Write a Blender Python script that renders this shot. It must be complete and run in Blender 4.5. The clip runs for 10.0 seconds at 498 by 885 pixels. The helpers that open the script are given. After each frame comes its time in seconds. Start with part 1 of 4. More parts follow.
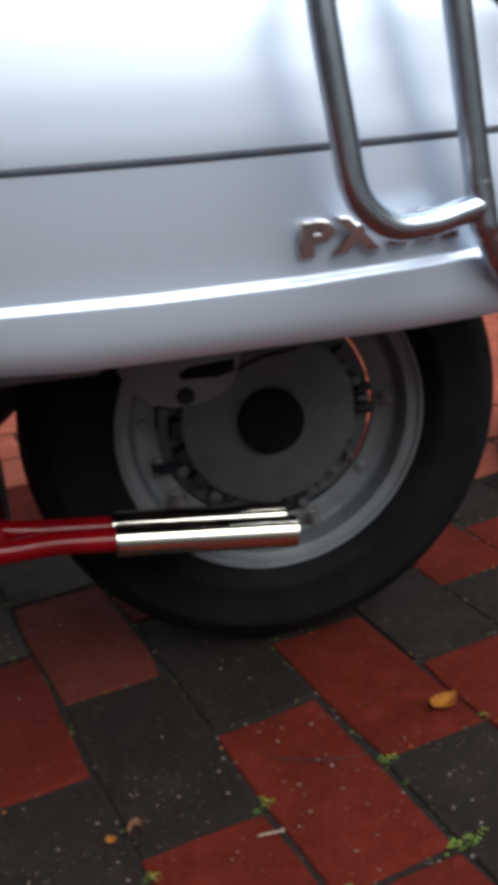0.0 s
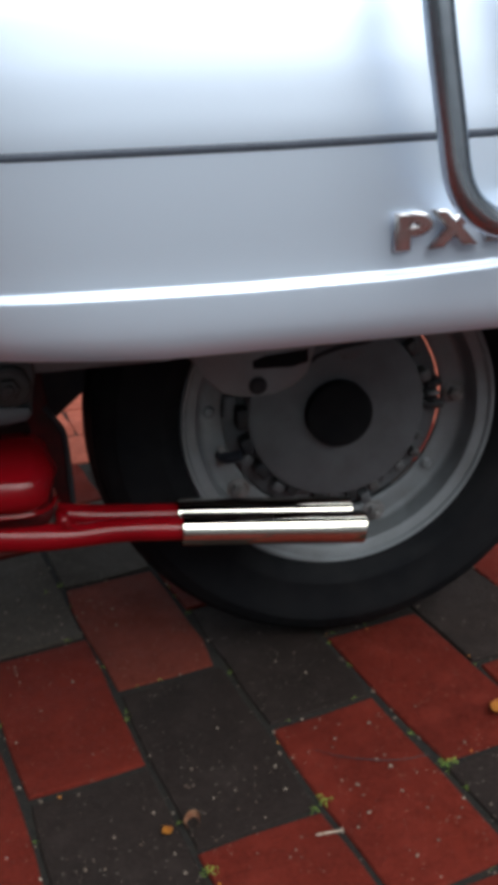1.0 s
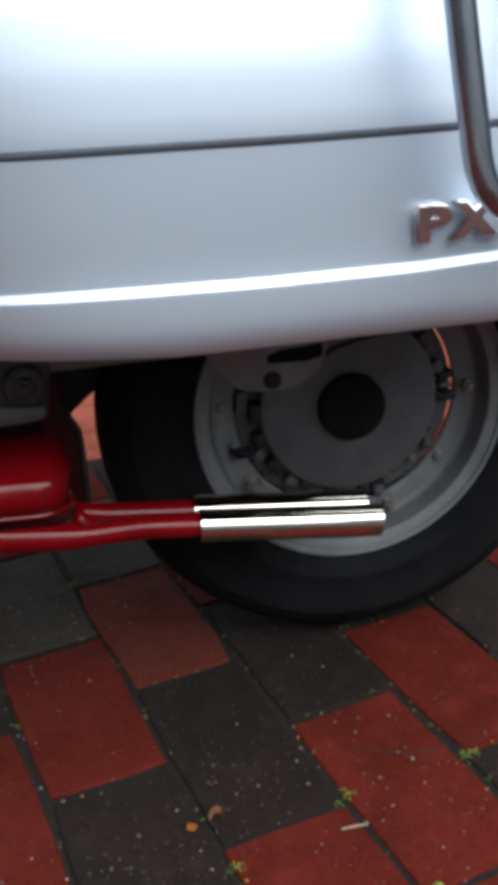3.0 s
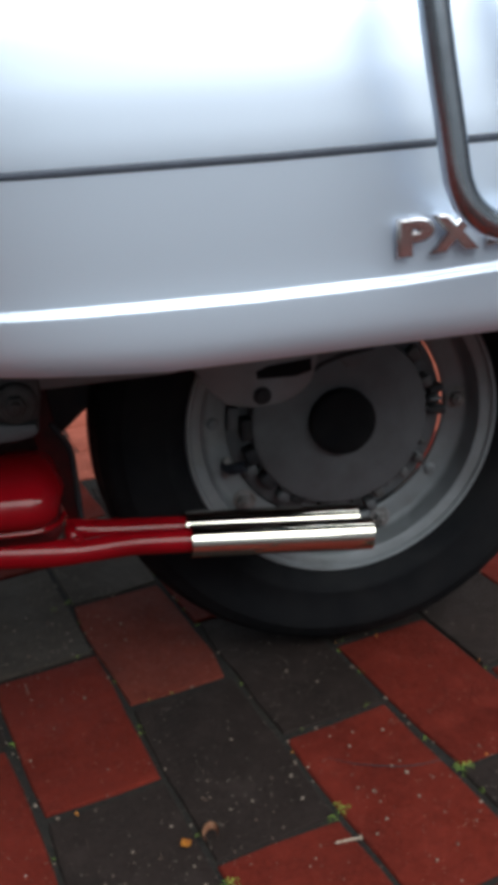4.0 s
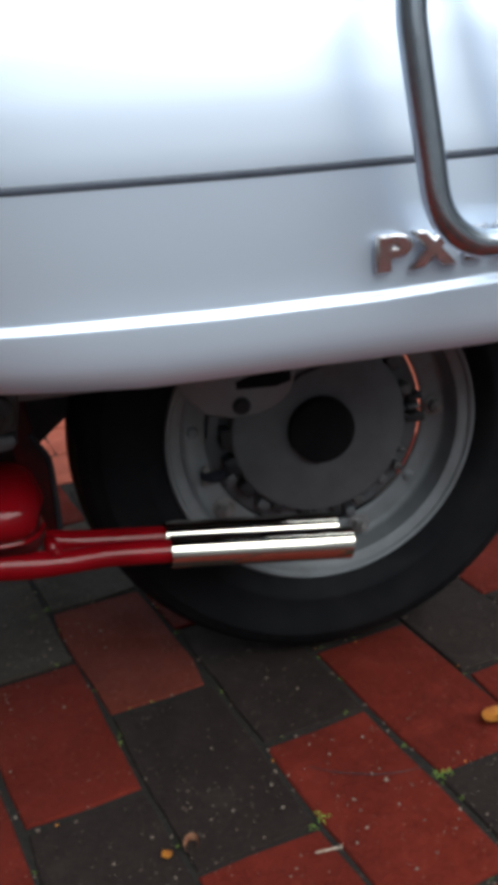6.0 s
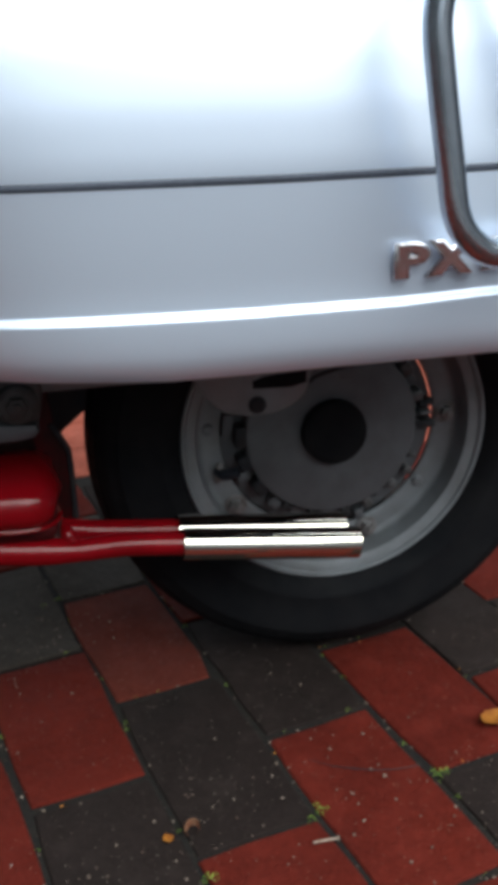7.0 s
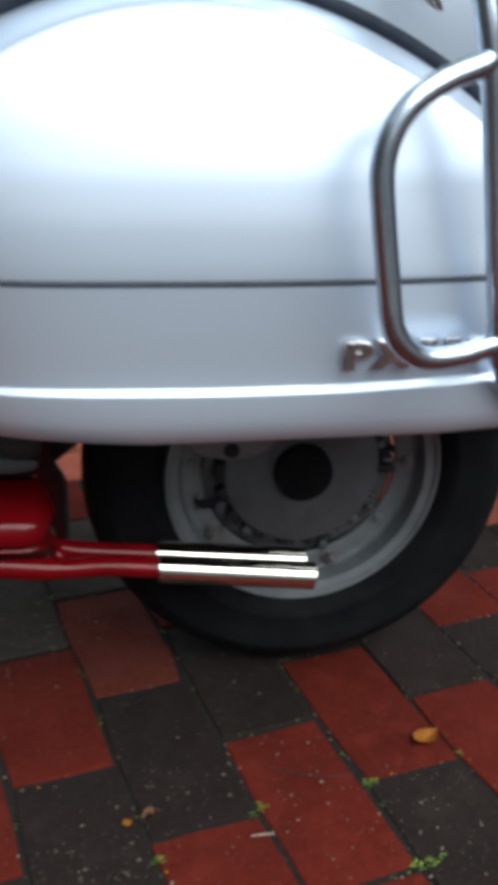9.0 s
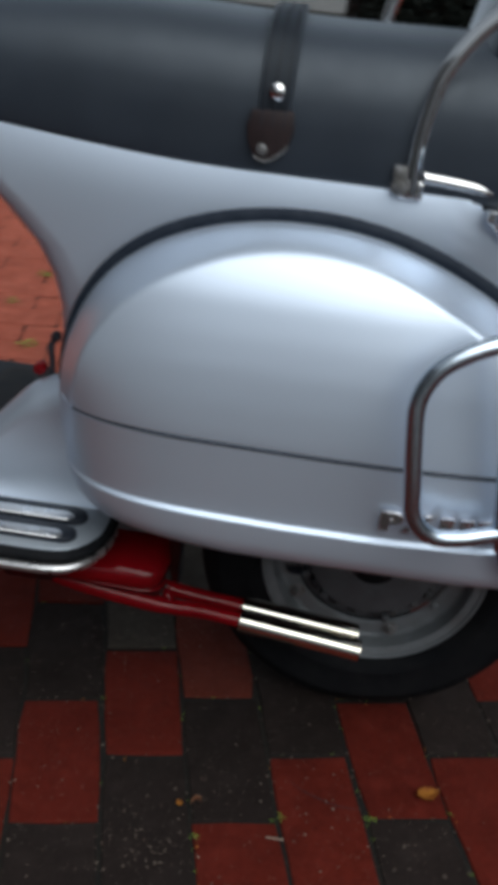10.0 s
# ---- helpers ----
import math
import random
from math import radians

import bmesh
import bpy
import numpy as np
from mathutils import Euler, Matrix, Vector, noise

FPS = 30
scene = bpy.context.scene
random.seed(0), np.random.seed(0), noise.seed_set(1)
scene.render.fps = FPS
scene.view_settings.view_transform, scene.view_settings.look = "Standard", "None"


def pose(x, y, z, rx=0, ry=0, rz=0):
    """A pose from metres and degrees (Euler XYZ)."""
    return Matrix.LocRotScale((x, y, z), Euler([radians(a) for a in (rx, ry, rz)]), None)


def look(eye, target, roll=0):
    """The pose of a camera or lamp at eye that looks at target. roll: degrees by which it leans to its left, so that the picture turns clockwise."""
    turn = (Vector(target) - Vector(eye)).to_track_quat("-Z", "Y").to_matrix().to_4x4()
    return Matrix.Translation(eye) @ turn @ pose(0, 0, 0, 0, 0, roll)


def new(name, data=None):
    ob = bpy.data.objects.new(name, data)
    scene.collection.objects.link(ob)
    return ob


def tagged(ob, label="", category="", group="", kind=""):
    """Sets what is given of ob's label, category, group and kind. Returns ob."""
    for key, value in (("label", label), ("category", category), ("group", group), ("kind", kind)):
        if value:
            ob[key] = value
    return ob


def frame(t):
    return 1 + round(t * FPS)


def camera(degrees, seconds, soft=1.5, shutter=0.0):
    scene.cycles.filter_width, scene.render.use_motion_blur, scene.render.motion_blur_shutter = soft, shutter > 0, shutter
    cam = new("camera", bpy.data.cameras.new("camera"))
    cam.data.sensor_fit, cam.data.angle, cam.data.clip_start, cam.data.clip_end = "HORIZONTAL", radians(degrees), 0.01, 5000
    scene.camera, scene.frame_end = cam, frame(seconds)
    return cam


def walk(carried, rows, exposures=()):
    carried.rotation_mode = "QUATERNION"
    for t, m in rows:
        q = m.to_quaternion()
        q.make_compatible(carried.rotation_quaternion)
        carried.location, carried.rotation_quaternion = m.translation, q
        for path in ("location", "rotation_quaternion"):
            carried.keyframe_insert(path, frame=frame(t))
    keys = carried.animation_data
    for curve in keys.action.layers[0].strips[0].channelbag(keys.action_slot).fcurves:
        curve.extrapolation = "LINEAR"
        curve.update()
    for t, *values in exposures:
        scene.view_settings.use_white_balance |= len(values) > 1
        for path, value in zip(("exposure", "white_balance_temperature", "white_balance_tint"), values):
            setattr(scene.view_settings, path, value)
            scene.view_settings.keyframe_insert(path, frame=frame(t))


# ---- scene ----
cam = camera(28.6, 10.0, soft=7.0, shutter=0.5)
PATH = [
    (0, (-0.03, -0.728, 0.503), (0.737, 0.979, -0.202), -4.3),
    (0.5, (-0.048, -0.708, 0.51), (0.653, 1.025, -0.202), -4.1),
    (1, (-0.053, -0.702, 0.506), (0.654, 1.02, -0.228), -2.6),
    (1.5, (-0.061, -0.695, 0.505), (0.631, 1.027, -0.241), -2.9),
    (2, (-0.065, -0.692, 0.503), (0.626, 1.024, -0.256), -3.0),
    (2.5, (-0.065, -0.698, 0.501), (0.649, 1.011, -0.253), -3.3),
    (2.7, (-0.067, -0.693, 0.505), (0.647, 1.016, -0.25), -3.5),
    (3.8, (-0.064, -0.698, 0.508), (0.656, 1.028, -0.196), -3.7),
    (4, (-0.062, -0.702, 0.505), (0.659, 1.024, -0.203), -4.2),
    (4.5, (-0.06, -0.708, 0.51), (0.678, 1.011, -0.197), -4.2),
    (5, (-0.064, -0.705, 0.508), (0.684, 1.013, -0.192), -3.8),
    (5.5, (-0.063, -0.702, 0.509), (0.692, 1.011, -0.195), -3.8),
    (5.7, (-0.06, -0.697, 0.512), (0.701, 1.006, -0.212), -4.0),
    (6.8, (-0.065, -0.712, 0.52), (0.674, 1.008, -0.182), -2.6),
    (7, (-0.072, -0.715, 0.518), (0.671, 1.001, -0.192), -1.9),
    (7.5, (-0.072, -0.716, 0.516), (0.714, 0.99, -0.17), -2.5),
    (8, (-0.076, -0.726, 0.512), (0.728, 0.967, -0.189), -2.3),
    (8.5, (-0.064, -0.742, 0.527), (0.759, 0.942, -0.169), -0.9),
    (8.7, (-0.059, -0.757, 0.552), (0.749, 0.924, -0.174), -0.2),
    (9, (-0.067, -0.801, 0.608), (0.635, 0.914, -0.144), 1.5),
    (9.3, (-0.084, -0.834, 0.664), (0.533, 0.892, -0.137), 1.9),
    (9.5, (-0.087, -0.871, 0.717), (0.469, 0.868, -0.099), 3.0),
    (9.6, (-0.08, -0.891, 0.743), (0.443, 0.854, -0.081), 3.5),
    (10, (-0.021, -0.976, 0.856), (0.282, 0.795, -0.022), 7.1),
]
walk(cam, [(t, look(eye, target, roll)) for t, eye, target, roll in PATH],
     exposures=[(0, 0.30, 6350, 7), (0.7, 0.52, 6200, 5), (8.5, 0.53, 6150, 3), (9.0, 0.46, 6100, 2), (9.5, 0.0, 6150, 3), (10, -0.44, 6150, 5)])

# ---- daylight: bright overcast sky, soft sun behind the camera ----
SUN_AZ, SUN_EL = 156.0, 53.0          # degrees clockwise from +y, and above the horizon
world = bpy.data.worlds.new("sky")
world.use_nodes = True
scene.world = world
wn = world.node_tree.nodes
sky = wn.new("ShaderNodeTexSky")
sky.sky_type, sky.sun_disc = "NISHITA", False
sky.sun_elevation, sky.sun_rotation = radians(SUN_EL), radians(SUN_AZ)
sky.air_density, sky.dust_density, sky.ozone_density = 1.0, 9.0, 1.0
wn["Background"].inputs["Strength"].default_value = 0.095
veil = wn.new("ShaderNodeMix")                       # thin even cloud over the whole sky
veil.data_type = "RGBA"
veil.inputs[0].default_value = 0.5
veil.inputs[7].default_value = (5.0, 5.3, 5.7, 1)
pale = wn.new("ShaderNodeHueSaturation")
pale.inputs["Saturation"].default_value = 0.45
world.node_tree.links.new(sky.outputs["Color"], pale.inputs["Color"])
world.node_tree.links.new(pale.outputs["Color"], veil.inputs[6])
world.node_tree.links.new(veil.outputs[2], wn["Background"].inputs["Color"])

sun = new("sun", bpy.data.lights.new("sun", "SUN"))
sun.data.energy, sun.data.angle, sun.data.color = 2.32, radians(70), (1.0, 0.99, 0.97)
sd = Vector((math.sin(radians(SUN_AZ)) * math.cos(radians(SUN_EL)), math.cos(radians(SUN_AZ)) * math.cos(radians(SUN_EL)), math.sin(radians(SUN_EL))))
sun.matrix_world = look(sd * 10, (0, 0, 0))


# ---- materials ----
class Mat:
    """A node material with a Principled shader and short ways to add noise to it."""

    def __init__(self, name, color, rough=0.5, metal=0.0, coat=0.0, spec=0.5):
        self.m = bpy.data.materials.new(name)
        self.m.use_nodes = True
        self.n, self.l = self.m.node_tree.nodes, self.m.node_tree.links
        self.b = self.n["Principled BSDF"]
        self.put("Base Color", (*color, 1))
        self.put("Roughness", rough)
        self.put("Metallic", metal)
        self.put("Coat Weight", coat)
        self.put("Specular IOR Level", spec)
        self.tc = self.n.new("ShaderNodeTexCoord")
        self.space = self.tc.outputs["Object"]

    def put(self, key, value):
        self.b.inputs[key].default_value = value

    def noise(self, scale, detail=4.0, rough=0.55, lo=0.35, hi=0.65, voronoi=False):
        if voronoi:
            t = self.n.new("ShaderNodeTexVoronoi")
            t.inputs["Scale"].default_value = scale
            out = t.outputs["Distance"]
        else:
            t = self.n.new("ShaderNodeTexNoise")
            t.inputs["Scale"].default_value, t.inputs["Detail"].default_value, t.inputs["Roughness"].default_value = scale, detail, rough
            out = t.outputs[0]
        self.l.new(self.space, t.inputs["Vector"])
        r = self.n.new("ShaderNodeMapRange")
        r.inputs["From Min"].default_value, r.inputs["From Max"].default_value = lo, hi
        self.l.new(out, r.inputs["Value"])
        return r.outputs["Result"]

    def mix(self, fac, a, b, blend="MIX"):
        x = self.n.new("ShaderNodeMix")
        x.data_type, x.blend_type = "RGBA", blend
        for sock, v in ((x.inputs[0], fac), (x.inputs[6], a), (x.inputs[7], b)):
            if isinstance(v, bpy.types.NodeSocket):
                self.l.new(v, sock)
            elif isinstance(v, (int, float)):
                sock.default_value = v
            else:
                sock.default_value = (*v, 1)
        return x.outputs[2]

    def span(self, fac, lo, hi):
        r = self.n.new("ShaderNodeMapRange")
        r.inputs["To Min"].default_value, r.inputs["To Max"].default_value = lo, hi
        self.l.new(fac, r.inputs["Value"])
        return r.outputs["Result"]

    def color(self, out):
        self.l.new(out, self.b.inputs["Base Color"])
        return self

    def rough(self, out):
        self.l.new(out, self.b.inputs["Roughness"])
        return self

    def bump(self, heights, dist=0.001):
        last = None
        for h, strength in heights:
            b = self.n.new("ShaderNodeBump")
            b.inputs["Strength"].default_value, b.inputs["Distance"].default_value = strength, dist
            self.l.new(h, b.inputs["Height"])
            if last:
                self.l.new(last, b.inputs["Normal"])
            last = b.outputs["Normal"]
        self.l.new(last, self.b.inputs["Normal"])
        return self


def paver(name, c1, c2, speck, per_piece):
    """Concrete paver: piece-to-piece tint, blotches, aggregate specks, damp patches, rough grain."""
    k = Mat(name, c1, 0.6)
    geo = k.n.new("ShaderNodeNewGeometry")
    k.space = geo.outputs["Position"]
    if per_piece:
        rnd = k.n.new("ShaderNodeObjectInfo").outputs["Random"]
    else:
        rnd = geo.outputs["Random Per Island"]
    tint = k.mix(rnd, c1, c2)
    blotch = k.noise(11, 6, 0.65, 0.36, 0.66)
    col = k.mix(k.span(blotch, 0.0, 0.7), tint, tuple(v * 0.38 for v in c1))
    pale = k.noise(26, 5, 0.6, 0.52, 0.72)
    col = k.mix(k.span(pale, 0.0, 0.55), col, tuple(min(1, v * 1.5 + 0.005) for v in c2))
    col = k.mix(k.span(k.noise(105, 4, 0.7, 0.46, 0.66), 0.0, 0.55), col, tuple(v * 0.45 for v in c1))
    grain = k.noise(420, 3, 0.7, 0.3, 0.7)
    col = k.mix(k.span(grain, 0.0, 0.5), col, tuple(min(1, v * 1.5 + 0.004) for v in c2))
    sp = k.noise(190, 1, 0.5, 0.17, 0.08, voronoi=True)
    few = k.noise(45, 2, 0.5, 0.49, 0.58)
    mul = k.n.new("ShaderNodeMath")
    mul.operation = "MULTIPLY"
    k.l.new(sp, mul.inputs[0])
    k.l.new(few, mul.inputs[1])
    col = k.mix(mul.outputs[0], col, speck)
    k.color(col)
    k.rough(k.span(k.noise(14, 5, 0.6, 0.32, 0.68), 0.60, 0.90))
    k.put("Specular IOR Level", 0.10)
    k.bump(((grain, 0.7), (k.noise(75, 5, 0.65, 0.3, 0.7), 0.6), (k.noise(14, 3, 0.5, 0.3, 0.7), 0.35)), 0.0014)
    return k.m


RED1, RED2 = (0.086, 0.0094, 0.0054), (0.120, 0.0146, 0.0082)
DRK1, DRK2 = (0.0165, 0.0115, 0.0103), (0.0245, 0.0173, 0.0155)
ORG1, ORG2 = (0.32, 0.083, 0.053), (0.39, 0.108, 0.071)
# paler, greyer tones for three blocks left of the wheel
PALER = {"r": ((0.106, 0.0205, 0.0128), (0.132, 0.0280, 0.0180)), "g": ((0.050, 0.041, 0.034), (0.066, 0.055, 0.046))}
M_PALER_RED = paver("paler_red_paver", *PALER["r"], (0.28, 0.17, 0.13), True)
M_PALER_DRK = paver("paler_charcoal_paver", *PALER["g"], (0.24, 0.21, 0.18), True)
M_ORG = paver("orange_paver", ORG1, ORG2, (0.36, 0.26, 0.20), True)
M_ORG_FAR = paver("orange_paver_far", ORG1, ORG2, (0.36, 0.26, 0.20), False)
M_RED = paver("red_paver", RED1, RED2, (0.24, 0.11, 0.075), True)
M_DRK = paver("charcoal_paver", DRK1, DRK2, (0.17, 0.15, 0.125), True)
M_RED_FAR = paver("red_paver_far", RED1, RED2, (0.24, 0.11, 0.075), False)
M_DRK_FAR = paver("charcoal_paver_far", DRK1, DRK2, (0.17, 0.15, 0.125), False)

k = Mat("joint_sand", (0.03, 0.026, 0.02), 0.95)
k.color(k.mix(k.noise(260, 3, 0.6, 0.45, 0.75), k.mix(k.noise(28, 3, 0.5, 0.45, 0.7), (0.0030, 0.0021, 0.0015), (0.0060, 0.0046, 0.0024)), (0.016, 0.011, 0.006)))
k.bump(((k.noise(500, 3), 0.6),), 0.002)
M_SAND = k.m

k = Mat("dark_tarmac", (0.09, 0.084, 0.08), 0.9)
k.color(k.mix(k.noise(3, 6), (0.150, 0.148, 0.147), (0.110, 0.109, 0.108)))
k.bump(((k.noise(40, 4), 0.4),), 0.004)
M_FAR = k.m

k = Mat("silver_paint", (0.66, 0.76, 0.88), 0.36, 0.66, 0.30)
k.put("Coat Roughness", 0.26)
k.color(k.mix(k.noise(4, 3, 0.5, 0.0, 1.0), (0.635, 0.722, 0.855), (0.695, 0.784, 0.925)))
k.rough(k.span(k.noise(5, 3, 0.5, 0.0, 1.0), 0.36, 0.42))
M_SILVER = k.m

# silver paint in a darker, duller copy: shade on the floorboard put into colour
k = Mat("shaded_floor_paint", (0.40, 0.45, 0.51), 0.42, 0.35, 0.15)
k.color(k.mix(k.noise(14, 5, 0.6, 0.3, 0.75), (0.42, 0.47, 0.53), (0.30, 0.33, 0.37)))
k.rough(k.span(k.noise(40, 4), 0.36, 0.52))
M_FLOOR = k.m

k = Mat("chrome", (0.80, 0.80, 0.81), 0.05, 1.0)
k.rough(k.span(k.noise(40, 5, 0.6, 0.35, 0.7), 0.03, 0.10))
M_CHROME = k.m

k = Mat("warm_chrome", (0.82, 0.79, 0.71), 0.05, 1.0)
k.rough(k.span(k.noise(40, 5, 0.6, 0.35, 0.7), 0.03, 0.08))
M_TIPS = k.m

k = Mat("worn_chrome", (0.56, 0.56, 0.58), 0.12, 1.0)
k.color(k.mix(k.noise(90, 5, 0.6, 0.4, 0.75), (0.63, 0.71, 0.80), (0.52, 0.58, 0.65)))
k.rough(k.span(k.noise(60, 5, 0.6, 0.35, 0.7), 0.22, 0.27))
M_WORN = k.m

k = Mat("satin_badge", (0.66, 0.65, 0.67), 0.34, 0.88)
k.color(k.mix(k.noise(90, 4), (0.70, 0.69, 0.71), (0.56, 0.54, 0.55)))
k.rough(k.span(k.noise(120, 4), 0.10, 0.18))
M_BADGE = k.m

k = Mat("red_exhaust_paint", (0.24, 0.005, 0.009), 0.14, 0.0, 0.0, 0.36)
k.color(k.mix(k.noise(18, 5), (0.175, 0.0016, 0.0050), (0.235, 0.0030, 0.0075)))
k.rough(k.span(k.noise(60, 4), 0.09, 0.17))
M_REDPAINT = k.m

# red exhaust paint copied darker: shade put into the colour of strap and underside
k = Mat("shaded_red_paint", (0.04, 0.003, 0.004), 0.6, spec=0.2)
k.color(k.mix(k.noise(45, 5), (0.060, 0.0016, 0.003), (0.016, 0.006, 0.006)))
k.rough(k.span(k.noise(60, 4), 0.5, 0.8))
M_SHADED_RED = k.m

k = Mat("tyre_rubber", (0.016, 0.016, 0.017), 0.8, spec=0.07)
k.color(k.mix(k.noise(25, 5), (0.0080, 0.0088, 0.0108), (0.0130, 0.0134, 0.0150)))
k.rough(k.span(k.noise(70, 4), 0.6, 0.85))
k.bump(((k.noise(700, 3), 0.25),), 0.0005)
M_TYRE = k.m

k = Mat("black_rubber", (0.018, 0.019, 0.022), 0.55)
k.color(k.mix(k.noise(60, 4), (0.009, 0.013, 0.022), (0.017, 0.022, 0.034)))
M_RUBBER = k.m

k = Mat("grey_blue_rubber", (0.034, 0.041, 0.058), 0.6, spec=0.15)
k.color(k.mix(k.noise(60, 4), (0.014, 0.020, 0.032), (0.024, 0.031, 0.045)))
M_GASKET = k.m

k = Mat("seat_vinyl", (0.016, 0.019, 0.027), 0.5, 0.0, 0.12, 0.8)
k.put("Coat Roughness", 0.35)
k.put("Sheen Weight", 0.75)
k.put("Sheen Roughness", 0.40)
k.put("Specular Tint", (0.82, 0.91, 1.0, 1))
k.put("Sheen Tint", (0.75, 0.87, 1.0, 1))
k.color(k.mix(k.noise(12, 5), (0.0080, 0.0122, 0.0215), (0.0125, 0.0178, 0.0295)))
k.rough(k.span(k.noise(30, 4), 0.46, 0.56))
k.bump(((k.noise(900, 1, 0.5, 0.0, 0.6, voronoi=True), 0.10), (k.noise(8, 3), 0.3)), 0.0005)
M_SEAT = k.m

k = Mat("rim_paint", (0.40, 0.41, 0.42), 0.45, 0.35)
k.color(k.mix(k.noise(22, 6, 0.65, 0.4, 0.7), (0.218, 0.238, 0.258), (0.162, 0.172, 0.182)))
k.rough(k.span(k.noise(40, 4), 0.36, 0.6))
k.bump(((k.noise(180, 4), 0.15),), 0.0006)
M_RIM = k.m

k = Mat("cast_alloy", (0.24, 0.24, 0.24), 0.55, 0.3)
k.color(k.mix(k.noise(30, 6, 0.65, 0.4, 0.68), (0.124, 0.134, 0.147), (0.096, 0.102, 0.110)))
k.bump(((k.noise(320, 4), 0.12),), 0.0008)
M_CAST = k.m

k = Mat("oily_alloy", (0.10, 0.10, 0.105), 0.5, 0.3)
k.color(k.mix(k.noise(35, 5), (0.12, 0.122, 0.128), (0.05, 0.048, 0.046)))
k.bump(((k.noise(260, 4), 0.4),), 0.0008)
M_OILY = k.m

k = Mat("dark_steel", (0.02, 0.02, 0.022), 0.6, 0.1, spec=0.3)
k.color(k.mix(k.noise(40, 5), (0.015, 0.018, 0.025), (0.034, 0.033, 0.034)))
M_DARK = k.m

k = Mat("zinc_bolt", (0.45, 0.45, 0.44), 0.40, 0.5)
k.color(k.mix(k.noise(120, 5), (0.30, 0.30, 0.31), (0.16, 0.155, 0.15)))
M_BOLT = k.m

k = Mat("groove_shade", (0.048, 0.058, 0.082), 0.7)
k.color(k.mix(k.noise(60, 4), (0.042, 0.051, 0.073), (0.055, 0.066, 0.092)))
M_GROOVE = k.m

k = Mat("tail_lens", (0.45, 0.012, 0.03), 0.12, 0.0, 0.6)
k.put("Transmission Weight", 0.35)
k.color(k.mix(k.noise(90, 2), (0.42, 0.01, 0.03), (0.5, 0.02, 0.045)))
M_LENS = k.m

k = Mat("aluminium_strip", (0.62, 0.62, 0.63), 0.28, 0.9)
k.rough(k.span(k.noise(80, 4), 0.22, 0.42))
M_ALU = k.m

k = Mat("moss", (0.07, 0.11, 0.02), 0.85)
k.color(k.mix(k.noise(200, 3), (0.09, 0.19, 0.02), (0.28, 0.38, 0.06)))
M_MOSS = k.m

k = Mat("leaf_litter", (0.45, 0.22, 0.04), 0.7)
k.color(k.mix(k.noise(90, 4), (0.60, 0.26, 0.028), (0.38, 0.12, 0.018)))
M_LEAF = k.m

k = Mat("curled_leaf", (0.42, 0.22, 0.13), 0.6)
k.color(k.mix(k.noise(160, 4), (0.46, 0.26, 0.16), (0.26, 0.11, 0.06)))
M_CURL = k.m

k = Mat("pale_debris", (0.5, 0.45, 0.36), 0.8)
island = k.n.new("ShaderNodeNewGeometry").outputs["Random Per Island"]
ramp = k.n.new("ShaderNodeValToRGB")
for pos, col in ((0.0, (0.08, 0.035, 0.02)), (0.3, (0.15, 0.09, 0.06)), (0.6, (0.19, 0.16, 0.13)), (1.0, (0.36, 0.30, 0.245))):
    e = ramp.color_ramp.elements.new(pos) if 0 < pos < 1 else ramp.color_ramp.elements[int(pos)]
    e.position, e.color = pos, (*col, 1)
k.l.new(island, ramp.inputs["Fac"])
k.color(k.mix(k.noise(300, 3), ramp.outputs["Color"], (0.14, 0.11, 0.085)))
M_DEBRIS = k.m

k = Mat("nail_steel", (0.42, 0.36, 0.30), 0.45, 0.5)
k.color(k.mix(k.noise(400, 4), (0.46, 0.40, 0.34), (0.22, 0.13, 0.08)))
M_NAIL = k.m

k = Mat("hedge_leaf", (0.05, 0.085, 0.025), 0.9, spec=0.05)
k.color(k.mix(k.noise(6, 4), (0.008, 0.011, 0.010), (0.014, 0.018, 0.016)))
M_HEDGE = k.m


# ---- mesh helpers ----
def part(name, bm, mat, parent=None, label="", smooth=True, sharp=35):
    """Links a bmesh as one mesh object, under parent where there is one."""
    bmesh.ops.recalc_face_normals(bm, faces=bm.faces)
    if smooth:
        lim = radians(sharp)
        for e in bm.edges:
            e.smooth = not (len(e.link_faces) == 2 and e.calc_face_angle(0) > lim)
        for fc in bm.faces:
            fc.smooth = True
    me = bpy.data.meshes.new(name)
    bm.to_mesh(me)
    bm.free()
    me.materials.append(mat)
    ob = new(name, me)
    if parent:
        ob.parent = parent
    if label:
        tagged(ob, label)
    return ob


def grid(rows, loop_u=False, loop_v=False, bm=None):
    """A sheet through rows of points."""
    bm = bm or bmesh.new()
    vs = [[bm.verts.new(p) for p in r] for r in rows]
    n, m = len(vs), len(vs[0])
    for i in range(n if loop_v else n - 1):
        for j in range(m if loop_u else m - 1):
            a, b, c, d = vs[i][j], vs[i][(j + 1) % m], vs[(i + 1) % n][(j + 1) % m], vs[(i + 1) % n][j]
            if len({a, b, c, d}) == 4:
                bm.faces.new((a, b, c, d))
    return bm, vs


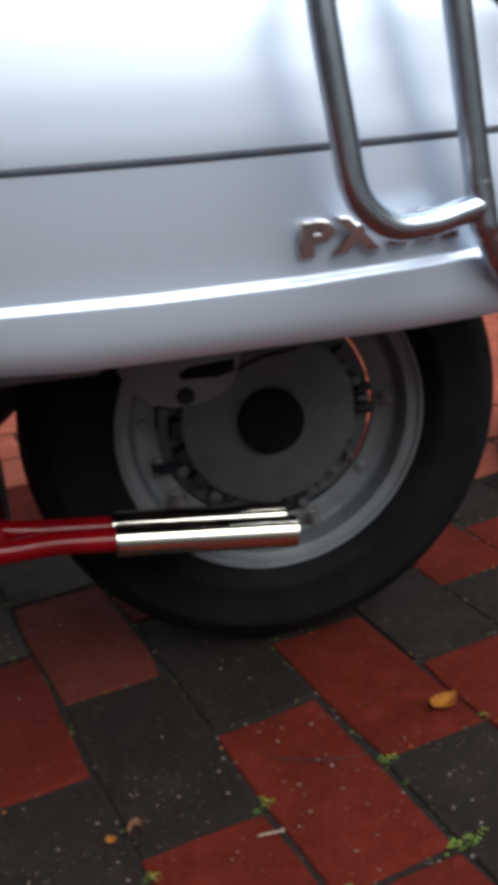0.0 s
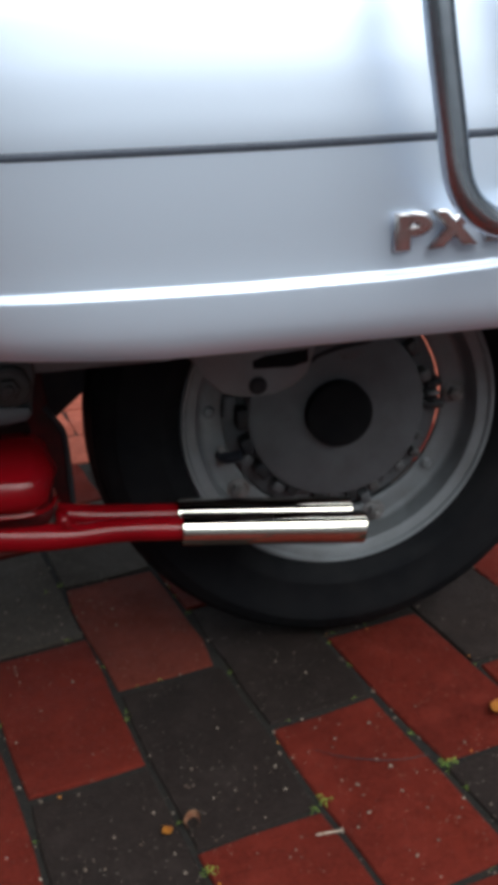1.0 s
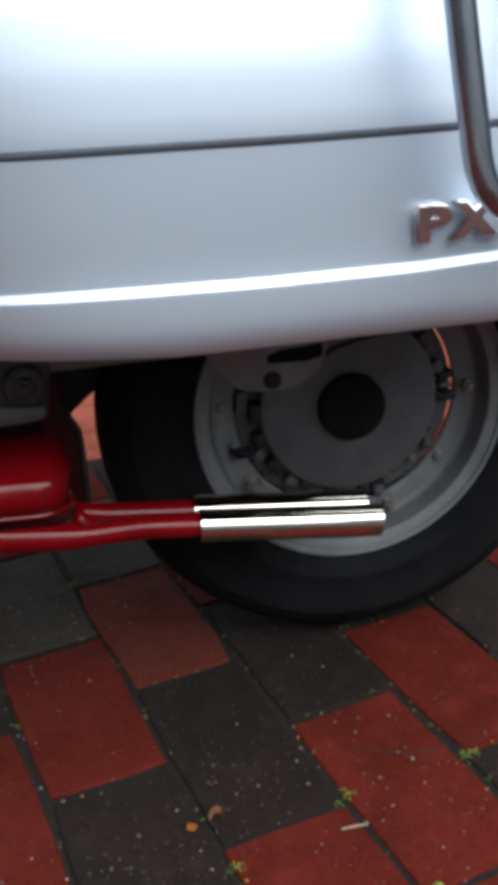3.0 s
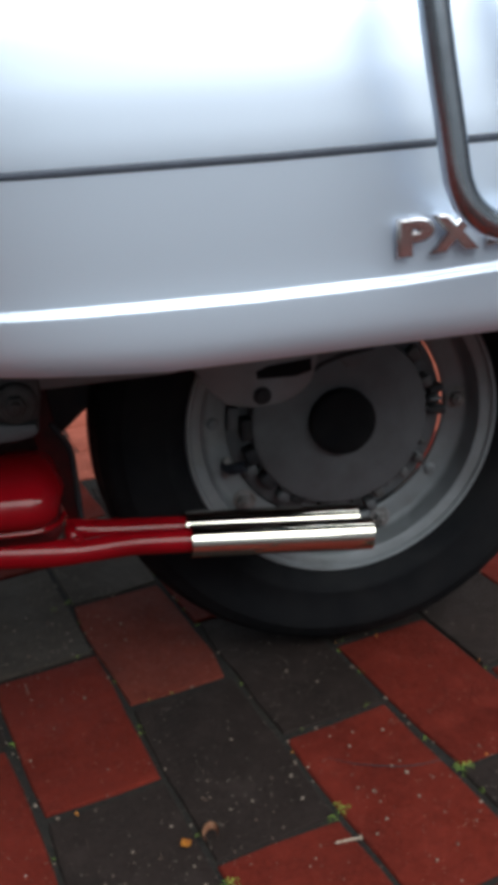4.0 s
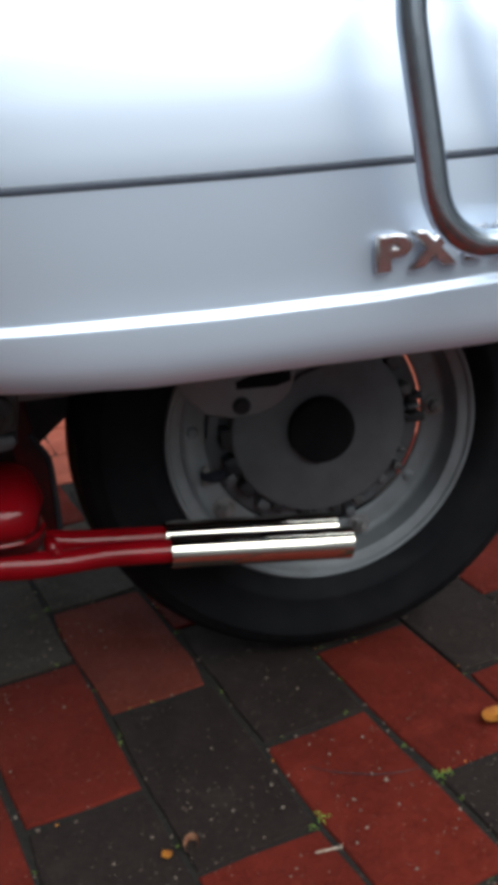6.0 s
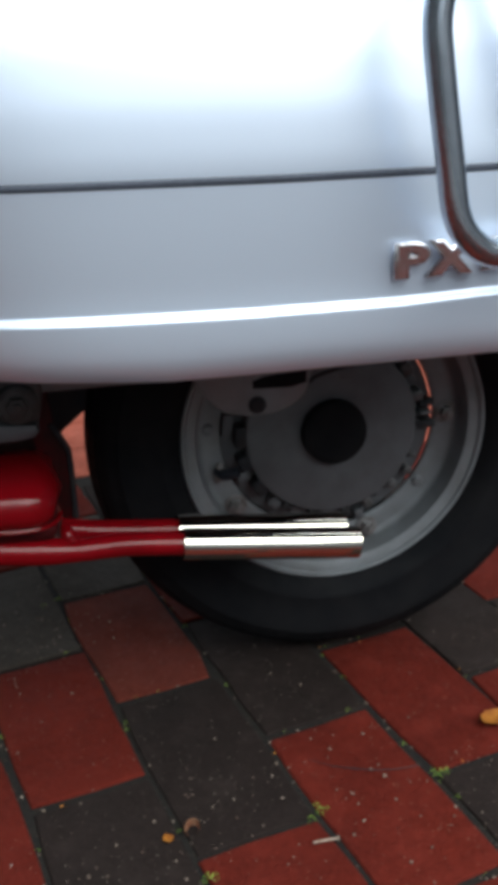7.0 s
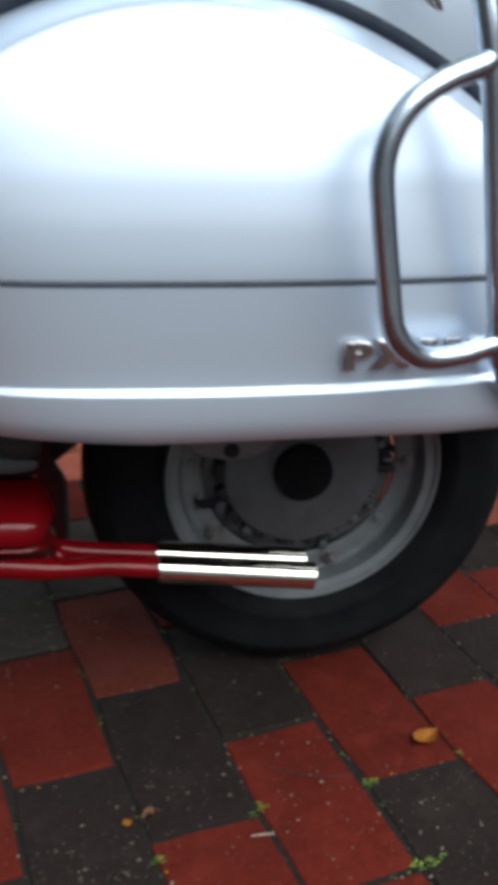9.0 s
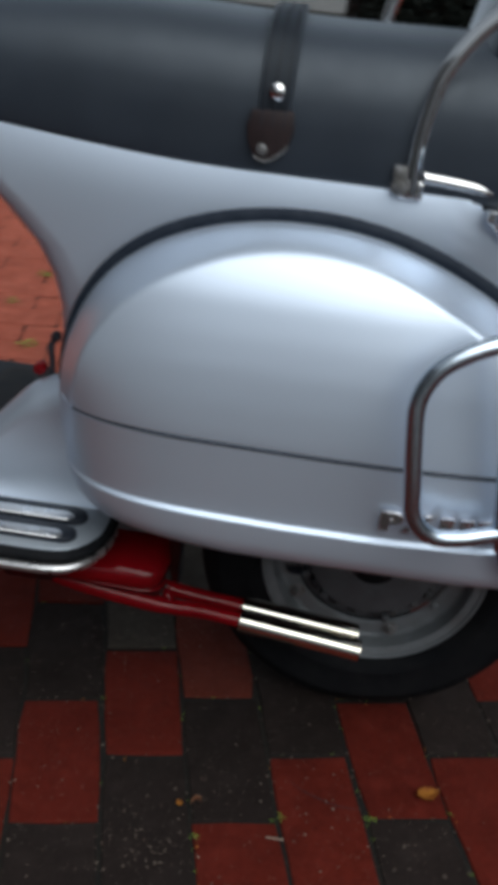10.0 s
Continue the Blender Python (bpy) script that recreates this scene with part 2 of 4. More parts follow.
def curve_points(pts, n=8):
    """A smooth line through pts (Catmull-Rom)."""
    p = [Vector(q) for q in pts]
    p = [p[0] * 2 - p[1]] + p + [p[-1] * 2 - p[-2]]
    out = []
    for i in range(1, len(p) - 2):
        for j in range(n):
            t = j / n
            out.append(0.5 * ((2 * p[i]) + (p[i + 1] - p[i - 1]) * t + (2 * p[i - 1] - 5 * p[i] + 4 * p[i + 1] - p[i + 2]) * t * t
                              + (3 * p[i] - p[i - 1] - 3 * p[i + 1] + p[i + 2]) * t ** 3))
    return out + [p[-2]]


def tube(pts, radius, seg=16, smooth=8, bm=None, hollow=0.0, closed=False):
    """A round tube along a smooth line; hollow: the wall's thickness at open ends."""
    line = curve_points(pts, smooth) if smooth else [Vector(q) for q in pts]
    rad = radius if callable(radius) else (lambda s: radius)
    rows, a = [], None
    for i, c in enumerate(line):
        d = (line[min(i + 1, len(line) - 1)] - line[max(i - 1, 0)]).normalized()
        if a is None:
            a = d.cross(Vector((0.3, 0.2, 1)) if abs(d.z) < 0.9 else Vector((0, 1, 0.1)))
        a = (a - d * a.dot(d)).normalized()
        b = d.cross(a)
        r = rad(i / (len(line) - 1))
        rows.append([c + (a * math.cos(2 * math.pi * j / seg) + b * math.sin(2 * math.pi * j / seg)) * r for j in range(seg)])
    bm, vs = grid(rows, loop_u=True, bm=bm)
    if hollow:
        for end, nxt in ((0, 1), (-1, -2)):
            c, inn = line[end], line[end] + (line[nxt] - line[end]).normalized() * 0.03
            ring = [bm.verts.new(c + (v.co - c) * (1 - hollow)) for v in vs[end]]
            deep = [bm.verts.new(inn + (v.co - c) * (1 - hollow)) for v in vs[end]]
            for j in range(seg):
                bm.faces.new((vs[end][j], vs[end][(j + 1) % seg], ring[(j + 1) % seg], ring[j]))
                bm.faces.new((ring[j], ring[(j + 1) % seg], deep[(j + 1) % seg], deep[j]))
            bm.faces.new(deep)
    else:
        bm.faces.new(vs[0])
        bm.faces.new(vs[-1])
    return bm


def revolve(profile, centre, seg=72, closed=False, bm=None):
    """Turns a profile of (radius, y) round a line along y through centre."""
    cx, cy, cz = centre
    rows = []
    for r, y in profile:
        rows.append([(cx + r * math.cos(2 * math.pi * j / seg), cy + y, cz + r * math.sin(2 * math.pi * j / seg)) for j in range(seg)])
    bm, vs = grid(rows, loop_u=True, loop_v=closed, bm=bm)
    if not closed:
        for row, (r, y) in ((vs[0], profile[0]), (vs[-1], profile[-1])):
            if r < 0.02:
                bm.faces.new(row)
    return bm


def box(x0, x1, y0, y1, z0, z1, bevel=0.003, bm=None, seg=2):
    bm = bm or bmesh.new()
    r = bmesh.ops.create_cube(bm, size=1.0)["verts"]
    for v in r:
        v.co = Vector(((x0 + x1) / 2 + v.co.x * (x1 - x0), (y0 + y1) / 2 + v.co.y * (y1 - y0), (z0 + z1) / 2 + v.co.z * (z1 - z0)))
    if bevel:
        es = list({e for v in r for e in v.link_edges})
        bmesh.ops.bevel(bm, geom=es, offset=bevel, segments=seg, profile=0.5, affect="EDGES")
    return bm


def plate(outline, y0, y1, bevel=0.002):
    """A flat plate with an outline in (x, z), from y0 to y1, edges rounded."""
    bm = bmesh.new()
    a = [bm.verts.new((x, y0, z)) for x, z in outline]
    b = [bm.verts.new((x, y1, z)) for x, z in outline]
    fa, fb = bm.faces.new(a), bm.faces.new(b)
    for i in range(len(a)):
        bm.faces.new((a[i], a[(i + 1) % len(a)], b[(i + 1) % len(a)], b[i]))
    bmesh.ops.bevel(bm, geom=list(fa.edges) + list(fb.edges), offset=bevel, segments=2, profile=0.5, affect="EDGES")
    return bm


def smoothstep(a, b, x):
    t = min(1, max(0, (x - a) / (b - a)))
    return t * t * (3 - 2 * t)


def table(pairs):
    """A smooth function through (x, y) pairs."""
    xs, ys = np.array([p[0] for p in pairs], float), np.array([p[1] for p in pairs], float)
    fine = np.linspace(xs[0], xs[-1], 400)
    lin = np.interp(fine, xs, ys)
    ker = np.hanning(25)
    pad = np.concatenate((2 * lin[0] - lin[12:0:-1], lin, 2 * lin[-1] - lin[-2:-14:-1]))
    sm = np.convolve(pad, ker / ker.sum(), "valid")
    return lambda v: float(np.interp(v, fine, sm))


# ================= the scooter =================
# its own axes: x to the rear along the scooter, y to its right (away from the camera), z up; the origin is under the rear axle
HEADING = -12.0
ORIGIN = (0.327, 0.033)
scooter = new("scooter")
scooter.matrix_world = pose(ORIGIN[0], ORIGIN[1], 0, 0, 0, HEADING)
tagged(scooter, "silver metallic motor scooter with chrome bars parked on brick paving", "scooter")

# ---- rear wheel ----
AX = (0.0, -0.006, 0.2175)
rim_profile = [(0.1365, -0.0300), (0.1385, -0.0335), (0.1392, -0.0365), (0.1376, -0.0386), (0.1352, -0.0378), (0.1336, -0.0352), (0.1275, -0.0336), (0.1252, -0.0325), (0.1240, -0.0295), (0.1225, -0.0180),
               (0.1210, -0.0138), (0.1188, -0.0120), (0.1150, -0.0117), (0.1028, -0.0110), (0.1005, -0.0098), (0.0997, -0.0070), (0.1010, -0.0045), (0.1190, -0.0050), (0.1235, -0.0035), (0.1260, 0.0200), (0.1330, 0.0360),
               (0.1390, 0.0400), (0.1410, 0.0400), (0.1365, 0.0300), (0.1300, 0.0150), (0.1295, -0.0200), (0.1335, -0.0290)]
wheel = part("wheel", revolve(rim_profile, AX, 96, closed=True), M_RIM, scooter, "grey painted split steel wheel rim")
tyre_half = [(0.1372, 0.0330), (0.1440, 0.0425), (0.1525, 0.0468), (0.1545, 0.0478), (0.1570, 0.0480), (0.1585, 0.0477), (0.1710, 0.0490), (0.1830, 0.0484), (0.1848, 0.0486),
             (0.1920, 0.0474), (0.1935, 0.0458), (0.2000, 0.0432), (0.2052, 0.0390), (0.2090, 0.0335), (0.2050, 0.0328), (0.2055, 0.0292), (0.2110, 0.0282),
             (0.2138, 0.0210), (0.2098, 0.0203), (0.2100, 0.0168), (0.2148, 0.0160), (0.2168, 0.0085), (0.2128, 0.0080), (0.2130, 0.0048), (0.2174, 0.0042)]
tyre_profile = [(r, -y) for r, y in tyre_half] + [(r, y) for r, y in reversed(tyre_half)] + [(0.1330, 0.030), (0.1330, -0.028)]
tyre = part("tyre", revolve(tyre_profile, AX, 120, closed=True), M_TYRE, wheel, "black rubber scooter tyre with ribbed tread")
drum = [(0.020, -0.0225), (0.0285, -0.0235), (0.0360, -0.0240), (0.0752, -0.0240), (0.0782, -0.0228), (0.0796, -0.0200), (0.0800, -0.0060), (0.0990, -0.0040), (0.0990, 0.0240), (0.0600, 0.0250), (0.020, 0.0250)]
part("brake_drum", revolve(drum, AX, 96), M_CAST, wheel, "plain grey cast brake drum face")
part("hub_cap", revolve([(0.0, -0.0345), (0.020, -0.0345), (0.0270, -0.0340), (0.0290, -0.0328), (0.0294, -0.020), (0.0, -0.020)], AX, 48), M_TYRE, wheel, "matt black round hub cap")


# dark half ring added to block bright paving showing through the left gap
bm = bmesh.new()
for y0 in (0.010, 0.014):
    grid([[(AX[0] + r * math.cos(radians(a)), AX[1] + y0, AX[2] + r * math.sin(radians(a))) for a in range(70, 305, 6)] for r in (0.075, 0.122)], bm=bm)
part("gap_backing", bm, M_DARK, wheel, "dark half ring added to block the gap behind the drum")


def on_wheel(name, bm, angle, mat):
    """Turns a piece built at the top of the wheel round to an angle (degrees up from the rear)."""
    bmesh.ops.transform(bm, matrix=Matrix.Translation(AX) @ Matrix.Rotation(math.pi / 2 - radians(angle), 4, "Y"), verts=bm.verts)
    return part(name, bm, mat, wheel)


# proud dark boxes for fins and for shaded recesses, and cast lugs, in the ring between drum and rim: angle, half width,
# inner and outer radius, how proud
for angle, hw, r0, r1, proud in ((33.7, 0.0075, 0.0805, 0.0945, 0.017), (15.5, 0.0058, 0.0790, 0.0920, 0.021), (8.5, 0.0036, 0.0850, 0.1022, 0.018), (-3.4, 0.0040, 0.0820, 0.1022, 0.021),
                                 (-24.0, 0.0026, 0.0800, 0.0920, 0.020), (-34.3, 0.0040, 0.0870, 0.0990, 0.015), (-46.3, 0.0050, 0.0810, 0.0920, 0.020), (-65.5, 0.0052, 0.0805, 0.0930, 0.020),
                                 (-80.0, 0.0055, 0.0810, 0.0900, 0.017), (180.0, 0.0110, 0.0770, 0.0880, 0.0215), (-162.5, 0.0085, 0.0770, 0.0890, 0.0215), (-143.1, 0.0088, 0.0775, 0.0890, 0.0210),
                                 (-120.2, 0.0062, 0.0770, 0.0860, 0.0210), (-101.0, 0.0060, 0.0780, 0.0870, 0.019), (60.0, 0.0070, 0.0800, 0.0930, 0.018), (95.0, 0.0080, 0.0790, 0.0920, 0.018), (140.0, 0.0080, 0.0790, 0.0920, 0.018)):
    on_wheel("fin_and_shade_block", box(-hw * 0.85, hw * 0.85, -proud, -0.003, r0, r1 - (0.003 if abs(angle) < 70 else 0.0), 0.0020), angle, M_OILY if abs(angle) < 70 and angle not in (8.5, -3.4) else M_DARK)
for angle, hw, r0, r1, proud in ((174.0, 0.0105, 0.0885, 0.0985, 0.014), (-153.0, 0.0050, 0.0840, 0.0955, 0.015), (-127.3, 0.0060, 0.0815, 0.0915, 0.017), (-111.0, 0.0070, 0.0800, 0.0895, 0.013), (-72.6, 0.0045, 0.0880, 0.0985, 0.018),
                                 (-55.0, 0.0060, 0.0810, 0.0900, 0.012), (3.0, 0.0022, 0.0840, 0.0960, 0.019), (24.0, 0.0050, 0.0800, 0.0900, 0.010), (-90.0, 0.0050, 0.0800, 0.0910, 0.012)):
    on_wheel("hub_lug", box(-hw, hw, -proud, -0.003, r0, r1, 0.0022), angle, M_CAST)
# small dark discs on the drum face
for angle, r in ((-1.1, 0.0792), (-117.1, 0.0766), (-24.0, 0.0790)):
    on_wheel("drum_dot", revolve([(0.0, -0.0008), (0.0020, -0.0008), (0.0026, -0.0002), (0.0026, 0.006), (0.0, 0.006)], (0, -0.0222, r), 12), angle, M_DARK)
for angle, r in ((-36.6, 0.1075), (176.0, 0.1110)):
    on_wheel("rim_boss", revolve([(0.0, -0.0022), (0.0035, -0.0020), (0.0052, -0.0004), (0.0058, 0.001), (0.0, 0.002)], (0, -0.0118, r), 16), angle, M_RIM)


def hex_nut(cx, cy, cz, r, depth, washer=True):
    """A hexagon nut with washer and stud end, facing -y."""
    bm = bmesh.new()
    if washer:
        revolve([(0.0, 0.0), (r * 1.5, 0.0), (r * 1.55, -0.0006), (r * 1.5, -0.0014), (0.0, -0.0014)], (cx, cy, cz), 20, bm=bm)
    ring = lambda rr, y: [(cx + rr * math.cos(math.pi * j / 3), cy + y, cz + rr * math.sin(math.pi * j / 3)) for j in range(6)]
    _, vs = grid([ring(r, 0), ring(r, -depth * 0.85), ring(r * 0.86, -depth)], loop_u=True, bm=bm)
    bm.faces.new(vs[-1])
    revolve([(r * 0.5, -depth * 0.5), (r * 0.5, -depth * 1.35), (r * 0.4, -depth * 1.45), (0.0, -depth * 1.45)], (cx, cy, cz), 12, bm=bm)
    return bm


for i in range(5):
    a = radians(72 * i + 1.3)
    part("wheel_nut", hex_nut(AX[0] + 0.1110 * math.cos(a), AX[1] - 0.0117, AX[2] + 0.1110 * math.sin(a), 0.0068, 0.0085), M_BOLT, wheel, sharp=20)
va = radians(198)
valve = part("valve", tube([(0.108 * math.cos(va), AX[1] - 0.010, AX[2] + 0.108 * math.sin(va)), (0.104 * math.cos(va), AX[1] - 0.022, AX[2] + 0.104 * math.sin(va)), (0.092 * math.cos(va), AX[1] - 0.028, AX[2] + 0.092 * math.sin(va))], 0.0050, 12, 5), M_RUBBER, wheel, "black rubber tyre valve")
for r, y in ((0.1075, -0.0185), (0.1085, -0.0125)):
    part("valve_collar", revolve([(0.0, -0.0020), (0.0030, -0.0016), (0.0040, 0.0), (0.0030, 0.002), (0.0, 0.002)], (r * math.cos(va), AX[1] + y, AX[2] + r * math.sin(va) + (0.008 if r < 0.108 else -0.006)), 12), M_BOLT, valve)

# ---- engine, suspension plates behind and ahead of the wheel ----
engine = part("engine_case", box(-0.34, 0.02, 0.062, 0.20, 0.262, 0.36, 0.03, seg=4), M_DARK, scooter, "dark oily engine casing")
part("swing_arm", plate([(-0.300, 0.205), (-0.262, 0.216), (-0.241, 0.231), (-0.215, 0.252), (-0.185, 0.282), (-0.160, 0.36), (-0.300, 0.36)], -0.012, 0.012, 0.003), M_DARK, engine, "black engine swing arm")
part("gearbox", box(-0.52, -0.262, -0.05, 0.14, 0.235, 0.34, 0.02, seg=3), M_DARK, engine, "black oily gearbox housing")
arm = [(-0.138, 0.345), (-0.134, 0.298), (-0.1262, 0.2865), (-0.1180, 0.2755), (-0.1105, 0.2690), (-0.1030, 0.2664), (-0.0930, 0.2653), (-0.0830, 0.2650), (-0.0700, 0.2660), (-0.0572, 0.2690), (-0.0500, 0.2735), (-0.0455, 0.2790), (-0.0423, 0.2845), (-0.0370, 0.300), (-0.030, 0.345)]
plate_ob = part("suspension_plate", plate(arm, -0.104, -0.092, 0.003), M_RIM, scooter, "grey cast suspension plate with a bolt hole")
# dark disc on the plate where the bolt hole falls into shade
part("bolt_hole_disc", revolve([(0.0, -0.0030), (0.0048, -0.0026), (0.0056, -0.0010), (0.0072, -0.0008), (0.0072, 0.003), (0.0, 0.003)], (-0.0837, -0.1040, 0.2735), 24), M_DARK, plate_ob, "dark disc for the shaded bolt hole")
# black sheet just proud of the plate, colouring in the shade of its slot
part("slot", plate([(-0.0873, 0.2930), (-0.0770, 0.2966), (-0.0435, 0.2985), (-0.0437, 0.2885), (-0.0562, 0.2854), (-0.0868, 0.2868)], -0.1047, -0.100, 0.0008), M_TYRE, plate_ob, "black sheet for the shade inside the plate slot")
part("cable_stay", tube([(-0.040, -0.099, 0.2865), (-0.034, -0.098, 0.2905), (-0.016, -0.096, 0.2945), (0.010, -0.092, 0.2965)], 0.0016, 10, 4), M_DARK, plate_ob)
part("cable_end", plate([(-0.020, 0.2935), (0.004, 0.2955), (0.004, 0.2880), (-0.004, 0.2830), (-0.012, 0.2835)], -0.094, -0.084, 0.002), M_CAST, plate_ob)
part("frame_rail", box(-0.250, -0.146, -0.120, -0.1065, 0.3035, 0.3450, 0.004), M_RIM, scooter, "grey pressed frame rail under the cowl")
shock = part("shock_absorber", tube([(-0.02, -0.060, 0.300), (-0.02, -0.055, 0.42)], 0.022, 20, 2), M_DARK, scooter, "black shock absorber")
for i in range(4):
    part("spring_coil", revolve([(0.027, -0.004), (0.0305, 0.0), (0.027, 0.004), (0.0235, 0.0)], (0, 0, 0), 24, closed=True), M_DARK, shock).matrix_local = pose(-0.02, -0.058, 0.315 + 0.022 * i, 90, 0, 0)
mount = part("engine_mount", plate([(-0.350, 0.345), (-0.350, 0.290), (-0.330, 0.286), (-0.290, 0.2845), (-0.256, 0.2825), (-0.2505, 0.2845), (-0.2470, 0.300), (-0.2460, 0.345)], -0.124, -0.060, 0.004), M_OILY, scooter, "grey alloy engine mount with a bolt")
part("mount_flange", plate([(-0.355, 0.2905), (-0.355, 0.272), (-0.300, 0.2755), (-0.285, 0.2730), (-0.270, 0.2712), (-0.2555, 0.2735), (-0.2515, 0.2780), (-0.2530, 0.2835), (-0.290, 0.2865)], -0.131, -0.070, 0.003), M_CAST, mount, "paler cast flange")
part("mount_boss", revolve([(0.0, -0.006), (0.0135, -0.006), (0.0150, -0.0045), (0.0155, 0.002), (0.0, 0.002)], (-0.265, -0.124, 0.2990), 28), M_OILY, mount)
part("mount_bolt", hex_nut(-0.265, -0.130, 0.2990, 0.0080, 0.006), M_OILY, mount, sharp=20)

# ---- exhaust ----
rows = []
for i in range(25):
    t = i / 24
    x = -0.445 + 0.2055 * t
    g = (1 - (1 - min(1, t / 0.45)) ** 2) ** 0.5 * (1 - max(0, (t - 0.86) / 0.14) ** 3) ** 0.5 if t < 1 else 0.0
    g = max(g, 0.02)
    cz, hz, hy = 0.2305 + 0.003 * (1 - t), 0.0228 * g, 0.050 * g
    ring = []
    for j in range(32):
        a = 2 * math.pi * j / 32
        c, s_ = math.cos(a), math.sin(a)
        q = (abs(c) ** 2.4 + abs(s_) ** 2.4) ** (-1 / 2.4)
        ring.append((x, -0.118 + hy * c * q, cz + hz * s_ * q))
    rows.append(ring)
bm, vs = grid(rows, loop_u=True)
bm.faces.new(vs[0]), bm.faces.new(vs[-1])
exhaust = part("exhaust", bm, M_REDPAINT, scooter, "glossy red exhaust silencer with twin chrome tips", sharp=60)
def pipe_radius(q):
    return 0.0108 - 0.0018 * smoothstep(0.50, 0.70, q)


part("lower_pipe", tube([(-0.44, -0.122, 0.226), (-0.40, -0.132, 0.214), (-0.36, -0.138, 0.203), (-0.31, -0.140, 0.1942), (-0.281, -0.140, 0.1898), (-0.2645, -0.140, 0.1875), (-0.243, -0.140, 0.1852), (-0.228, -0.139, 0.1838), (-0.212, -0.138, 0.1834), (-0.190, -0.138, 0.1826), (-0.151, -0.1375, 0.1778)], pipe_radius, 24, 8), M_REDPAINT, exhaust, "glossy red lower exhaust pipe")
part("upper_pipe", tube([(-0.245, -0.112, 0.191), (-0.215, -0.109, 0.1838), (-0.151, -0.1065, 0.1750)], 0.0090, 18, 8), M_REDPAINT, exhaust, "glossy red upper exhaust pipe")
part("pipe_joint", tube([(-0.2410, -0.130, 0.2005), (-0.2392, -0.136, 0.1975), (-0.2370, -0.138, 0.190)], lambda q: 0.0040 + 0.0030 * q, 16, 5), M_REDPAINT, exhaust)
part("joint_bolt", hex_nut(-0.2362, -0.1425, 0.1957, 0.0036, 0.003, False), M_REDPAINT, exhaust, sharp=20)
part("seam_lip", tube([(-0.420, -0.138, 0.2190), (-0.39, -0.150, 0.2180), (-0.34, -0.1575, 0.2165), (-0.29, -0.1585, 0.2145), (-0.262, -0.1560, 0.2125), (-0.248, -0.1450, 0.2115), (-0.2425, -0.128, 0.2115)], 0.0018, 10, 6), M_REDPAINT, exhaust, "welded seam lip of the silencer")
# dark box added under the lip, coloured for the shade between silencer and pipe
part("lower_shell", box(-0.43, -0.2450, -0.148, -0.082, 0.1965, 0.216, 0.009, seg=3), M_SHADED_RED, exhaust, "underside of the silencer, darkened as if shaded")
part("mounting_strap", plate([(-0.262, 0.304), (-0.243, 0.302), (-0.2435, 0.268), (-0.2373, 0.2590), (-0.2338, 0.2520), (-0.2313, 0.2440), (-0.2308, 0.2180), (-0.2312, 0.1850), (-0.240, 0.1850), (-0.252, 0.230), (-0.258, 0.262)], -0.092, -0.084, 0.002), M_SHADED_RED, exhaust, "dark red exhaust strap")
part("strap_edge", tube([(-0.2440, -0.093, 0.2700), (-0.2382, -0.093, 0.2600), (-0.2338, -0.093, 0.2520), (-0.2318, -0.093, 0.2440), (-0.2312, -0.093, 0.2180), (-0.2314, -0.093, 0.1880)], 0.0024, 8, 5), M_DARK, exhaust)
part("chrome_tip", tube([(-0.153, -0.1375, 0.1778), (-0.012, -0.1390, 0.1610)], 0.0127, 24, 2, hollow=0.10), M_TIPS, exhaust, "polished chrome exhaust tip")
part("chrome_tip", tube([(-0.153, -0.1065, 0.1752), (-0.014, -0.1060, 0.1589)], 0.0125, 24, 2, hollow=0.10), M_TIPS, exhaust, "polished chrome exhaust tip")

# ---- side cowls ----
BEAD_Z, SEAM_Z = 0.388, 0.461
outline = curve_points([(-0.322, 0, 0.325), (-0.337, 0, 0.346), (-0.347, 0, 0.370), (-0.356, 0, 0.402), (-0.362, 0, 0.440), (-0.3625, 0, 0.480), (-0.354, 0, 0.520), (-0.337, 0, 0.556), (-0.309, 0, 0.592), (-0.270, 0, 0.622),
                        (-0.225, 0, 0.641), (-0.180, 0, 0.651), (-0.135, 0, 0.6545), (-0.090, 0, 0.652), (-0.045, 0, 0.643), (0.0, 0, 0.627), (0.045, 0, 0.604), (0.090, 0, 0.574), (0.140, 0, 0.532),
                        (0.190, 0, 0.482), (0.235, 0, 0.425), (0.270, 0, 0.370), (0.290, 0, 0.330)], 30)
for p in outline:
    p.z -= 0.005 * smoothstep(0.56, 0.64, p.z)
apex = max(range(len(outline)), key=lambda i: outline[i].z)
TOP_Z = outline[apex].z
up_z, up_x = [p.z for p in outline[:apex + 1]], [p.x for p in outline[:apex + 1]]
dn_z, dn_x = [p.z for p in reversed(outline[apex:])], [p.x for p in reversed(outline[apex:])]


def front_x(z):
    return float(np.interp(z, up_z, up_x))


def rear_x(z):
    return float(np.interp(z, dn_z, dn_x))


side_y = table([(0.346, 0.2655), (0.350, 0.2692), (0.356, 0.2709), (0.365, 0.2714), (0.375, 0.2714), (0.384, 0.2712), (0.40, 0.2702), (0.43, 0.2700), (0.47, 0.2695), (0.50, 0.2655), (0.53, 0.2590), (0.56, 0.2500), (0.59, 0.2395), (0.600, 0.2350), (0.610, 0.2298), (0.621, 0.2230), (0.631, 0.2155), (0.640, 0.2065), (0.648, 0.1955), (0.6545, 0.1840)])
EDGE = 0.159
rim_pts = np.array([(p.x, p.z) for p in outline])
